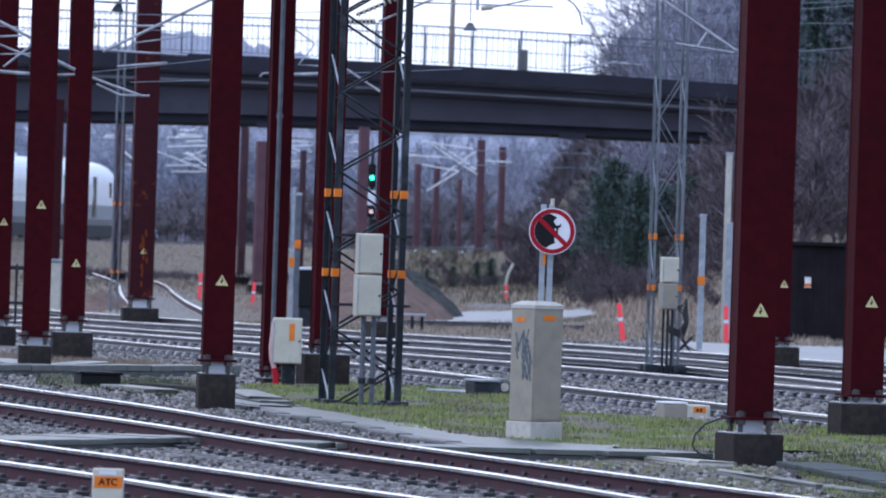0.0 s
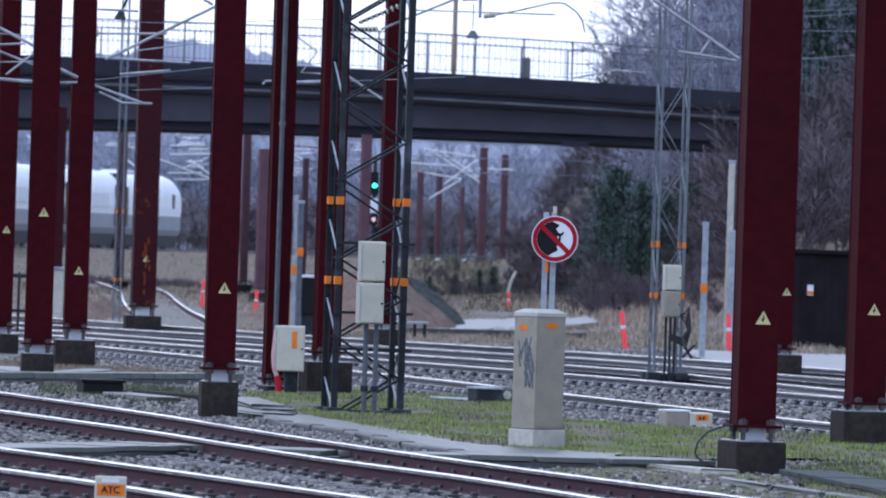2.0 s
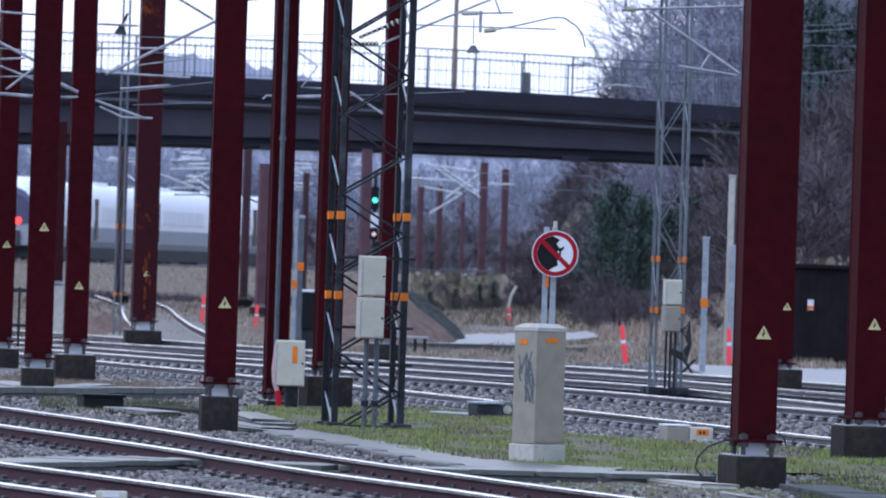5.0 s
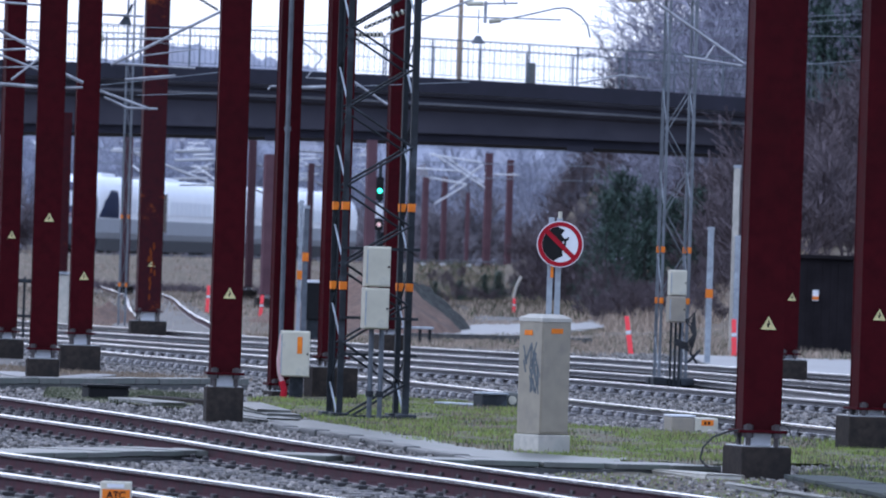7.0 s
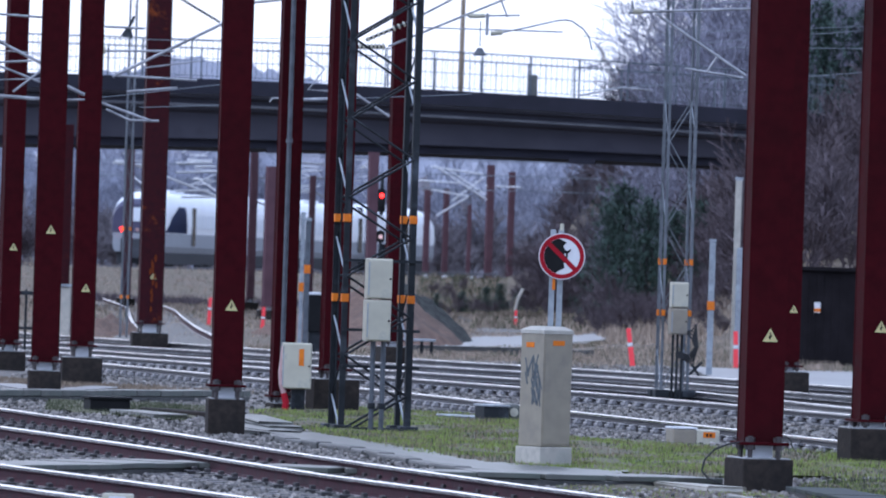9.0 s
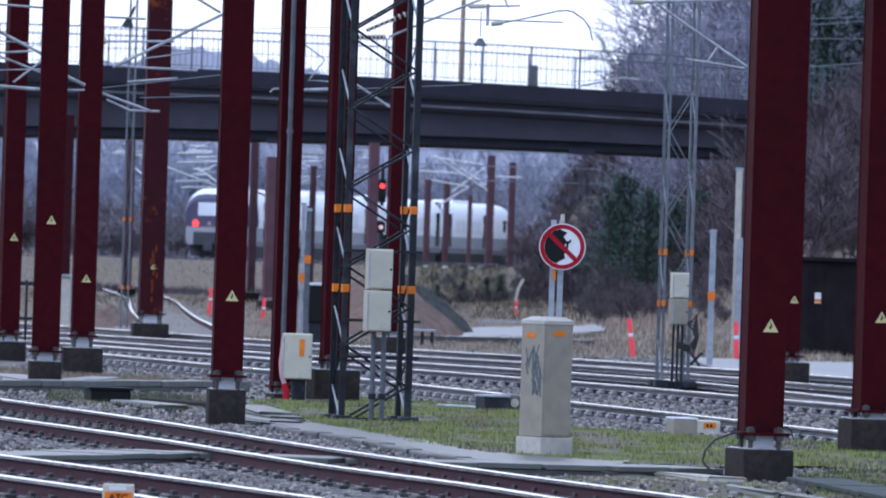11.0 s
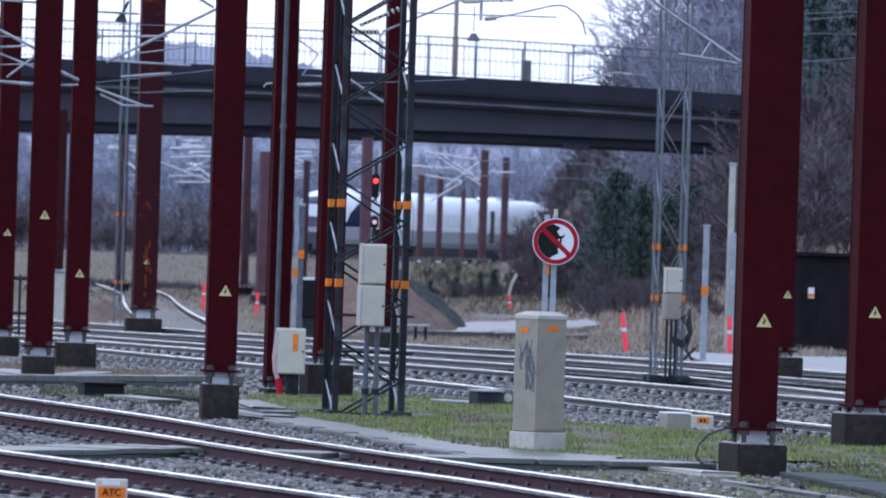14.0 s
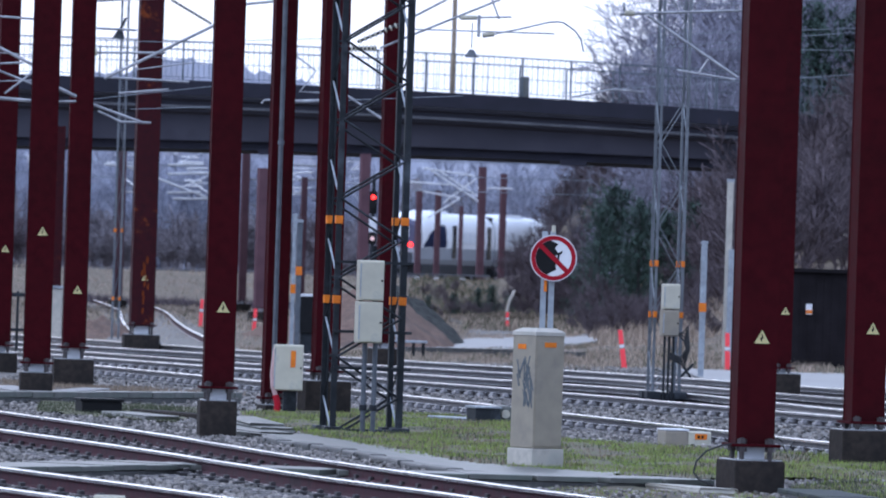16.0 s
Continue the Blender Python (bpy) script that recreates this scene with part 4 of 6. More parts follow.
        put(dark[i % 3], x, y, rng.uniform(0.35, 0.5) if low else rng.uniform(0.7, 1.3))
    for i in range(44):
        y = rng.uniform(190, 270)
        put(dark[i % 3], rng.uniform(0.0425, 0.06) * y, y, rng.uniform(0.25, 0.45))
    for i in range(46):
        y = rng.uniform(303, 420)
        x = rng.uniform(0.0165, 0.06) * y
        put(dark[i % 3] if i % 3 else tall[i % 2], x, y, rng.uniform(0.9, 1.5) if i % 3 else rng.uniform(0.55, 0.8))
    for i in range(9):
        # a loose belt of evergreens below the bridge, their tops under its soffit
        f = i / 8
        y = 266 + 16 * ((i * 4) % 9) / 9
        x = (0.0183 + 0.0125 * f) * y
        put(green[i % 2], x, y, (4.5 + 0.4 * math.sin(i * 2.1) - relief(x, y) - 0.9 * abs(2 * f - 1) ** 3) / (7.5, 5.5)[i % 2])
    for i in range(26):
        y = rng.uniform(240, 262)
        put(dark[i % 3], (0.0165 + 0.016 * i / 25) * y, y, rng.uniform(0.35, 0.6))
    for i in range(7):
        y = rng.uniform(300, 306)
        put(green[i % 2], (0.0405 + 0.016 * i / 6) * y, y, rng.uniform(0.8, 1.0) * (1, 1.3)[i % 2])
    # thick brush on the rise that hides the far line
    for i in range(80):
        y = rng.uniform(318, 400)
        put(dark[i % 3], (0.0085 + 0.022 * (i / 79)) * y + rng.uniform(-0.4, 0.4), y, rng.uniform(0.75, 1.35) * (0.6 + 0.4 * min(1, i / 25)))
    # crowns above the bridge
    for i in range(14):
        y = rng.uniform(305, 370)
        f = i / 13
        put((tall if f < 0.7 else murk)[i % 2], (0.0238 + 0.0325 * f) * y, y, 0.42 + 0.9 * f ** 0.7 + rng.uniform(-0.06, 0.08))
    for i in range(58):
        y = rng.uniform(303, 345)
        f = ((i + 0.5) / 58) ** 1.2
        put(brush[i % 2], (0.0195 + 0.037 * f) * y, y, 0.42 + 1.75 * min(1.0, f / 0.24) + 0.08 * f + rng.uniform(-0.08, 0.08))
    # low brush on the slope below the far line
    for i in range(44):
        y = rng.uniform(318, 368)
        put(dark[i % 3], (-0.004 + 0.02 * i / 43) * y, y, rng.uniform(0.2, 0.34))
    for x, y, k in ((0.4, 326, 0.22), (1.3, 322, 0.26), (1.9, 330, 0.3), (-0.6, 330, 0.2), (2.6, 326, 0.24)):
        put(green[1], x, y, k)
    # far rows
    for u, v in LINE[::2]:
        if 480 < v < 620 and u / v < 0.03:
            d = rng.uniform(9, 26)
            far_put(mid[int(d) % 2], u / v * (v + d) + rng.uniform(-1, 1), v + d, rng.uniform(0.8, 1.25))
    for i in range(82):
        y = rng.uniform(540, 625)
        f = i / 81
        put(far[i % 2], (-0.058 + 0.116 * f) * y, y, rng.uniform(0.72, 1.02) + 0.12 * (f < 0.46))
    for i in range(130):
        y = rng.uniform(525, 560)
        far_put(mid[i % 2] if i % 8 else dark[i % 3], (-0.056 + 0.08 * i / 129) * y, y, rng.uniform(1.0, 1.7))
    join_far()
    for kind in mid:
        put(kind, (-0.04, 0.012)[mid.index(kind)] * 532, 532, 1.2)


plant_woods()


def distant_hill():
    b = bmesh.new()
    rng = random.Random(5)
    lo, hi = [], []
    for i in range(1000):
        x = -220 + 0.44 * i
        z = 14.2 + 2.9 * math.exp(-((x + 19) / 11.0) ** 2) + 0.7 * noise.noise((x * 0.2, 4.1, 0)) + 0.7 * noise.noise((x * 0.9, 2.2, 0)) + 0.5 * noise.noise((x * 3.1, 6.2, 0))
        lo.append(b.verts.new((x, 640, 0.5)))
        hi.append(b.verts.new((x, 646, z)))
    for i in range(999):
        b.faces.new((lo[i], lo[i + 1], hi[i + 1], hi[i]))
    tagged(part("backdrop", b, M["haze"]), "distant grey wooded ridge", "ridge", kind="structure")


distant_hill()


def distant_thicket():
    """The close edge of the woods beyond the far line, too far off to tell trunks apart."""
    b = bmesh.new()
    rows = []
    for j in range(7):
        row = []
        for i in range(400):
            x = -60 + 0.3 * i
            h = 6.6 + 1.3 * noise.noise((x * 0.12, 7.7, 0)) + 0.9 * noise.noise((x * 0.7, 3.1, 0)) + 0.5 * noise.noise((x * 2.9, 8.2, 0))
            row.append(b.verts.new((x, 598 + 0.5 * j + 1.2 * noise.noise((x * 0.9, j * 0.8, 2)), 0.6 + h * j / 6)))
        rows.append(row)
    for r0, r1 in zip(rows, rows[1:]):
        for i in range(399):
            b.faces.new((r0[i], r0[i + 1], r1[i + 1], r1[i]))
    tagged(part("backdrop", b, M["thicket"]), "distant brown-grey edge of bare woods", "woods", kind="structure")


distant_thicket()


# ---- ballast, verge and loose ground ----
def inside(poly, x, y):
    hit = False
    for (x0, y0), (x1, y1) in zip(poly, poly[1:] + poly[:1]):
        if (y0 > y) != (y1 > y) and x < (x1 - x0) * (y - y0) / (y1 - y0) + x0:
            hit = not hit
    return hit


VERGE = [(-2.35, 99.6), (-1.83, 92.6), (-1.35, 87.8), (-0.39, 80.0), (0.59, 75.8), (1.14, 74.8), (2.43, 74.4), (3.57, 75.6), (4.6, 77), (5.2, 85.9), (2.85, 86.6), (1.4, 90.2), (0.78, 100), (-0.39, 103.2), (-1.52, 105.1)]
PATCH = [(2.9, 69.6), (3.05, 72.5), (3.5, 74.2), (4.6, 76.2), (4.6, 60), (2.9, 60)]
PATCH4 = [(0.75, 68.5), (1.05, 71.2), (2.2, 70.9), (2.74, 69.2), (2.76, 66), (2.88, 62.4), (2.8, 60), (2.3, 59.6), (1.75, 62), (1.2, 65.5)]
DUCTWAY = [(-4.7, 65.6), (-3.6, 67.2), (-2.3, 69.7), (-0.85, 69.6), (0.2, 69.7), (1.24, 69.9), (2.25, 70.4), (2.25, 72), (1.2, 71.4), (-0.85, 71.1), (-2.3, 71.3), (-3.5, 69.0), (-4.7, 67.3)]
PATHWAY = [(4.4, 142), (13, 142), (13, 166), (4.4, 166)]
PATCH2 = [(-4.6, 96.5), (-2.9, 92.5), (-2.6, 101.5), (-4.9, 104)]
PATCH3 = [(-6.5, 112), (-2.8, 107.5), (-2.6, 114), (-6.5, 121)]


def sheet(name, x0, x1, y0, y1, nx, ny, mat, label, cat, base, rough, poly=None, ragged=0.0):
    b = bmesh.new()
    grid = {}
    for j in range(ny + 1):
        for i in range(nx + 1):
            x, y = x0 + (x1 - x0) * i / nx, y0 + (y1 - y0) * j / ny
            grid[i, j] = b.verts.new((x, y, base + relief(x, y) + rough * noise.noise((x * 2.3, y * 1.1, 3)) + rough * 0.6 * noise.noise((x * 7, y * 3, 9))))
    for j in range(ny):
        for i in range(nx):
            c = (x0 + (x1 - x0) * (i + 0.5) / nx, y0 + (y1 - y0) * (j + 0.5) / ny)
            if ragged:
                c = (c[0] + ragged * 0.25 * noise.noise((c[0] * 2, c[1] * 0.3, 4)), c[1] + ragged * 6 * noise.noise((c[0] * 1.3, c[1] * 0.2, 8)))
            if poly is None or inside(poly, *c):
                b.faces.new((grid[i, j], grid[i + 1, j], grid[i + 1, j + 1], grid[i, j + 1]))
    bmesh.ops.delete(b, geom=[v for v in b.verts if not v.link_faces], context="VERTS")
    tagged(part(name, b, mat, smooth=True), label, cat, kind="structure")


sheet("ballast_bed", -9.5, 9.5, 44, 166, 110, 330, M["ballast"], "bed of grey wet crushed stone", "ballast", 0.012, 0.018)
sheet("verge", -2.6, 5.4, 74, 106, 90, 120, M["verge"], "strip of mossy soil between the tracks", "verge", 0.045, 0.03, VERGE)
TRODDEN = [(-1.8, 87.2), (-1.5, 83.4), (-0.68, 79.2), (-0.25, 76.1), (0.15, 73.7), (0.5, 72.2), (1.3, 72.2), (1.6, 74.9), (1.14, 75.6), (0.59, 76.6), (-0.39, 81), (-1.35, 88.4)]
sheet("trodden_path", -2.0, 1.8, 71, 89, 60, 90, M["trough"], "pale grey trodden grit beside the kerb", "path", 0.062, 0.012, TRODDEN, 0.25)
sheet("verge", 2.6, 4.8, 59.5, 77, 30, 70, M["soil"], "mossy soil beside the column", "verge", 0.045, 0.02, PATCH)
sheet("verge", 0.6, 3.0, 59, 71.5, 40, 70, M["soil"], "brown trodden soil in front of the column", "verge", 0.03, 0.025, PATCH4)
sheet("verge", -5, -2.5, 92, 104.5, 30, 50, M["verge"], "soil with thin grass beside the duct", "verge", 0.045, 0.02, PATCH2)
ROAD = [(-0.7, 190), (-0.06, 187), (1.03, 192), (2.14, 199), (3.13, 210), (4.0, 222), (5.2, 240), (5.5, 252), (4.5, 249), (3.46, 237), (1.83, 230), (0.58, 221), (-0.2, 209)]
LANE = [(0.3, 222), (1.6, 230), (2.6, 240), (2.6, 252), (1.7, 268), (1.3, 292), (0.2, 298), (0.7, 268), (0.9, 248)]
sheet("gravel_road", -1.2, 6.6, 182, 258, 110, 150, M["gravelroad"], "pale wet gravel road with shining puddles", "road", 0.03, 0.03, ROAD, 0.9)
sheet("gravel_lane", -0.2, 3.0, 220, 300, 40, 90, M["ballast"], "dull grey gravel lane through the grass", "road", 0.03, 0.03, LANE, 0.9)
sheet("gravel_path", 4.6, 13, 142, 165, 30, 30, M["gravelroad"], "pale wet gravel path", "path", 0.035, 0.01)


RAIL_LINES = [spline(extended(pts, 18, 14), 1.5) for pts in TURNOUT]
RAIL_LINES += [spline(extended(pts, 12, 10), 1.2) for pts in (TRACK_A, TRACK_A_NEAR, TRACK_B, TRACK_B_NEAR)]


def stones(name, count, y0, y1, size, seed, mat, label, skip=(), z=0.02, only=None, x_of=0.057):
    """Loose broken stones as one heap of small uneven blocks."""
    rng = np.random.default_rng(seed)
    y = np.sqrt(rng.uniform(y0 * y0, y1 * y1, count))
    x = rng.uniform(-x_of, x_of, count) * y
    clear = np.ones(count, bool)
    for line in RAIL_LINES:
        px, py = np.array([p.x for p in line]), np.array([p.y for p in line])
        order = np.argsort(py)
        clear &= np.abs(x - np.interp(y, py[order], px[order])) > 0.19
    keep = clear & np.array([not any(inside(p, a, b) for p in skip) and (only is None or inside(only, a, b)) for a, b in zip(x, y)])
    x, y = x[keep], y[keep]
    n = len(x)
    cube = np.array([(-1, -1, -1), (1, -1, -1), (1, 1, -1), (-1, 1, -1), (-1, -1, 1), (1, -1, 1), (1, 1, 1), (-1, 1, 1)], float)
    v = cube[None] * rng.uniform(0.55, 1.0, (n, 8, 3)) * (size * rng.uniform(0.25, 0.75, (n, 1, 3)))
    a, t = rng.uniform(0, 6.283, n), rng.uniform(-0.6, 0.6, n)
    c, s = np.cos(t)[:, None], np.sin(t)[:, None]
    v[..., 1], v[..., 2] = v[..., 1] * c - v[..., 2] * s, v[..., 1] * s + v[..., 2] * c
    c, s = np.cos(a)[:, None], np.sin(a)[:, None]
    v[..., 0], v[..., 1] = v[..., 0] * c - v[..., 1] * s, v[..., 0] * s + v[..., 1] * c
    v += np.stack([x, y, z + rng.uniform(-0.01, 0.015, n)], 1)[:, None]
    quads = np.array([(0, 3, 2, 1), (4, 5, 6, 7), (0, 1, 5, 4), (1, 2, 6, 5), (2, 3, 7, 6), (3, 0, 4, 7)])
    f = (quads[None] + 8 * np.arange(n)[:, None, None]).reshape(-1)
    me = bpy.data.meshes.new(name)
    me.vertices.add(n * 8)
    me.vertices.foreach_set("co", v.reshape(-1))
    me.loops.add(len(f))
    me.loops.foreach_set("vertex_index", f.astype(np.int32))
    me.polygons.add(n * 6)
    me.polygons.foreach_set("loop_start", np.arange(0, n * 24, 4, dtype=np.int32))
    me.update(calc_edges=True)
    me.materials.append(mat)
    tagged(new(name, me), label, "ballast", kind="stuff")


stones("ballast_stones", 29000, 48, 96, 0.043, 1, M["stone"], "loose grey crushed ballast stones", (VERGE, PATCH, PATCH2, PATCH4, TRODDEN, DUCTWAY))
stones("ballast_stones", 21000, 94, 164, 0.046, 2, M["stone"], "loose grey crushed ballast stones", (VERGE, PATCH2, PATCH3, PATHWAY))


def blades(name, count, poly, low, high, width, mat, label, seed, z=0.05, clump=0.35):
    """Grass as one mass of thin bent blades."""
    rng = random.Random(seed)
    xs, ys = [p[0] for p in poly], [p[1] for p in poly]
    verts, faces = [], []
    while len(faces) < count:
        x, y = rng.uniform(min(xs), max(xs)), rng.uniform(min(ys), max(ys))
        if not inside(poly, x, y) or noise.noise((x * 1.6, y * 0.5, seed)) + rng.uniform(-clump, clump) < -0.12:
            continue
        h, a = rng.uniform(low, high) * (0.75 + 0.5 * noise.noise((x, y * 0.3, 5))), rng.uniform(0, 6.283)
        g, w = relief(x, y) + z, width * rng.uniform(0.6, 1.4)
        dx, dy = math.cos(a) * w, math.sin(a) * w
        lx, ly = rng.uniform(-0.5, 0.5) * h, rng.uniform(-0.5, 0.5) * h
        k = len(verts)
        verts += [(x - dx, y - dy, g - 0.02), (x + dx, y + dy, g - 0.02), (x + lx, y + ly, g + h)]
        faces.append((k, k + 1, k + 2))
    me = bpy.data.meshes.new(name)
    me.from_pydata(verts, [], faces)
    me.materials.append(mat)
    tagged(new(name, me), label, "grass", kind="stuff")


blades("grass", 36000, VERGE, 0.012, 0.06, 0.006, M["grass"], "short green grass with brown patches", 1, 0.05, 0.14)
blades("weeds", 7000, VERGE, 0.02, 0.07, 0.007, M["weed"], "dark low weeds in the grass", 24, 0.05, 0.1)
blades("dry_grass", 14000, VERGE, 0.02, 0.06, 0.005, M["dry"], "thin dry grass among the green", 2)
blades("grass", 3600, PATCH, 0.02, 0.06, 0.006, M["grass"], "short mossy grass beside the footing", 3)
blades("grass", 2400, PATCH4, 0.012, 0.04, 0.006, M["grass"], "sparse short grass on trodden soil", 14, 0.03)
blades("dry_grass", 2200, PATCH4, 0.012, 0.04, 0.006, M["dry"], "sparse dry grass on trodden soil", 15, 0.03)
blades("dry_grass", 2500, PATCH, 0.015, 0.04, 0.006, M["dry"], "thin dry grass beside the footing", 22)
blades("weeds", 8000, PATCH, 0.02, 0.06, 0.006, M["weed"], "dark low weeds beside the footing", 13)
blades("weeds", 4000, PATCH2, 0.02, 0.06, 0.006, M["weed"], "thin grass beside the duct", 4)
blades("dry_grass", 6000, PATCH3, 0.02, 0.06, 0.006, M["dry"], "thin dry grass beside the tracks", 5)
MEADOW = [(-11, 172), (-1.2, 172), (-2.5, 190), (-1.5, 215), (1.5, 240), (4, 262), (13, 262), (20, 385), (-21, 385)]
blades("dry_grass", 26000, MEADOW, 0.05, 0.16, 0.012, M["straw"], "long pale dry grass on waste ground", 6, 0.0)
blades("weeds", 4500, MEADOW, 0.05, 0.14, 0.012, M["weed"], "dull green weeds on waste ground", 7, 0.0, 0.1)
ROADSIDE = [(-0.6, 206), (0.5, 217), (1.8, 226), (3.4, 233), (4.6, 245), (5.6, 250), (5.8, 262), (3.4, 246), (1.7, 238), (0.2, 230), (-0.8, 215)]
blades("dry_grass", 5000, ROADSIDE, 0.02, 0.09, 0.012, M["straw"], "thin dry grass along the gravel road", 31, 0.03, 0.3)
ROADSIDE_NEAR = [(-1.2, 184), (0.4, 184), (1.5, 190), (2.6, 197), (3.5, 206), (4.6, 222), (4.9, 232), (3.2, 214), (2.1, 203), (0.9, 195.5), (-0.1, 190)]
blades("dry_grass", 3000, ROADSIDE_NEAR, 0.02, 0.08, 0.012, M["straw"], "thin dry grass along the gravel road", 32, 0.02, 0.3)
blades("weeds", 1500, ROADSIDE_NEAR, 0.02, 0.09, 0.012, M["weed"], "low weeds along the gravel road", 33, 0.02, 0.3)
SHOULDER = [(-4.5, 163), (3.2, 158), (3.2, 184), (-0.6, 184.5), (-4.5, 178)]
blades("dry_grass", 9000, SHOULDER, 0.04, 0.16, 0.01, M["straw"], "short dry grass on the shoulder of the tracks", 10, 0.0)
blades("weeds", 5000, SHOULDER, 0.04, 0.12, 0.01, M["weed"], "low weeds on the shoulder of the tracks", 11, 0.0, 0.1)
BANK = [(2.6, 163), (10, 163), (12, 215), (6.2, 215), (3.4, 196), (2.4, 180)]
FIELD = [(-12.6, 225), (0.9, 225), (1.2, 332), (-1.5, 338), (-1.5, 400), (-22, 400)]
blades("dry_grass", 12000, FIELD, 0.08, 0.22, 0.02, M["straw"], "long brown dry grass on the far field", 17, 0.0)
blades("weeds", 2500, FIELD, 0.08, 0.22, 0.02, M["weed"], "dark weeds on the far field", 18, 0.0, 0.1)
HEDGE = [(-15, 332), (-2.5, 332), (-2.5, 337), (-15, 337)]
blades("weeds", 4000, HEDGE, 0.2, 0.55, 0.03, M["bark"], "dark low scrub along the foot of the bank", 34, 0.0, 0.3)
SLOPE = [(0.6, 250), (6.4, 250), (8.0, 335), (1.0, 335)]
RISE = [(-1.5, 335), (8.5, 335), (9.0, 384), (-1.5, 384)]
blades("dry_grass", 5000, RISE, 0.1, 0.35, 0.025, M["dry"], "brown dry stalks on the rise below the far line", 36, 0.0, 0.6)
blades("weeds", 6000, RISE, 0.1, 0.38, 0.025, M["weed"], "dull green scrub on the rise below the far line", 35, 0.0, 0.6)
blades("dry_grass", 7000, SLOPE, 0.12, 0.4, 0.03, M["straw"], "long brown dry grass on the slope", 19, 0.0)
blades("weeds", 4000, SLOPE, 0.12, 0.4, 0.03, M["weed"], "dark weeds on the slope", 20, 0.0, 0.1)
FOOT = [(4.0, 212), (9.5, 212), (10.5, 262), (4.2, 262)]
blades("dry_grass", 5000, FOOT, 0.15, 0.55, 0.025, M["straw"], "tall brown dry grass at the foot of the bank", 23, 0.0)
blades("dry_grass", 9000, BANK, 0.08, 0.25, 0.012, M["straw"], "tufts of dry grass beside the road", 8, 0.0)
blades("weeds", 5000, BANK, 0.06, 0.2, 0.012, M["weed"], "dark weeds beside the road", 9, 0.0, 0.1)


# ---- ducts, slabs and small trackside things ----
def duct(points, label, w=0.34, h=0.1, mat="trough", thick=0.035):
    """A concrete cable duct with its lids laid end to end."""
    d = thing("cable_duct", label, "cable duct", kind="structure")
    path = spline([(x, y, 0) for x, y in points], 0.5)
    part("channel", sweep([(-w / 2, -0.1), (w / 2, -0.1), (w / 2, h - thick - 0.001), (-w / 2, h - thick - 0.001)], path), M["kerb"], d)
    rng = random.Random(len(points))
    for p, q in zip(path, path[1:]):
        m = Matrix.Translation((p + q) / 2) @ Matrix.Rotation(math.atan2((q - p).y, (q - p).x), 4, "Z") @ pose(0, 0, 0, 0, 0, rng.uniform(-1.2, 1.2))
        part("lid", block((q - p).length - 0.004, w + 0.03, thick, 0, 0, h - thick + rng.uniform(0, 0.008), 0.006), M[mat], d, "", m)


duct([(-4.6, 66.4), (-3.5, 68.2), (-2.26, 70.6), (-0.85, 70.4), (0.2, 70.5), (1.24, 70.7), (2.1, 71.2)], "wide grey concrete cable duct crossing between the tracks", 0.8, 0.115, "trough", 0.045)
duct([(-6.2, 101.3), (-5.35, 103), (-3.11, 107.2), (-2.7, 108)], "mossy grey cable duct beside the footings", 0.36, 0.15, "trough", 0.075)
duct([(3.03, 69.4), (3.22, 67.6), (3.5, 64.9), (3.8, 62)], "wet dark grey cable duct beside the column", 0.46, 0.1, "wetduct")


def slab(x, y, w, d, h, turn, label, mat="concrete", z=0.03, tilt=0.0):
    s = thing("stone_slab", label, "slab", pose(x, y, z, tilt, 0, turn))
    rng = random.Random(int(x * 100 + y))
    b = block(w, d, h, bevel=min(0.012, h / 3))
    for v in b.verts:
        v.co += Vector((rng.uniform(-0.015, 0.015), rng.uniform(-0.02, 0.02), rng.uniform(-0.006, 0.006)))
    part("stone", b, M[mat], s)


for k, (x, y) in enumerate(((-1.95, 88.6), (-1.93, 88.2), (-2.02, 87.6), (-1.78, 86.9))):
    slab(x, y, 0.36, 1.6, 0.045, 12 + 7 * k, "flat grey broken paving slab", "trough", 0.02 + 0.035 * (3 - k), 1.5)
slab(2.1, 70.0, 0.34, 1.2, 0.05, 20, "pale wet flat slab beside the footing", "pale")
stones("ballast_stones", 5000, 58, 72, 0.035, 21, M["stone"], "scattered small stones on soil", (), 0.025, PATCH4)
for k in range(3):
    slab(2.42 + 0.34 * k, 66.2 - 1.66 * k, 0.07, 1.6, 0.05, 11, "narrow grey edging stone in grass", "trough")
slab(-5.6, 110.6, 0.5, 4.0, 0.05, 10, "pale wet slab among the ballast", "gravelroad")
slab(-4.86, 110.4, 0.36, 5.0, 0.05, -6, "pale wet slab beside the footing", "gravelroad")
slab(-3.35, 94.5, 0.4, 2.2, 0.06, 15, "grey flat slab in thin grass", "trough")
slab(-2.95, 96, 0.35, 2.2, 0.06, 22, "grey flat slab in thin grass", "concrete")
KERB = [(-1.75, 85.5), (-1.52, 83.1), (-1.17, 81.8), (-0.7, 79.0), (-0.27, 75.9), (0.13, 73.5), (0.42, 72.4)]
kerb = thing("kerb", "line of dark wet kerb stones along the grass", "kerb", kind="structure")
kp = spline(KERB, 0.9)
for i, (p, q) in enumerate(zip(kp, kp[1:])):
    m = Matrix.Translation((p + q) / 2) @ Matrix.Rotation(math.atan2((q - p).y, (q - p).x) + 0.04 * (i % 3 - 1), 4, "Z")
    part("kerb_stone", block((q - p).length - 0.02, 0.16, 0.085 + 0.01 * (i % 2), 0, 0, -0.01, 0.02), M["kerb"], kerb, "", m)

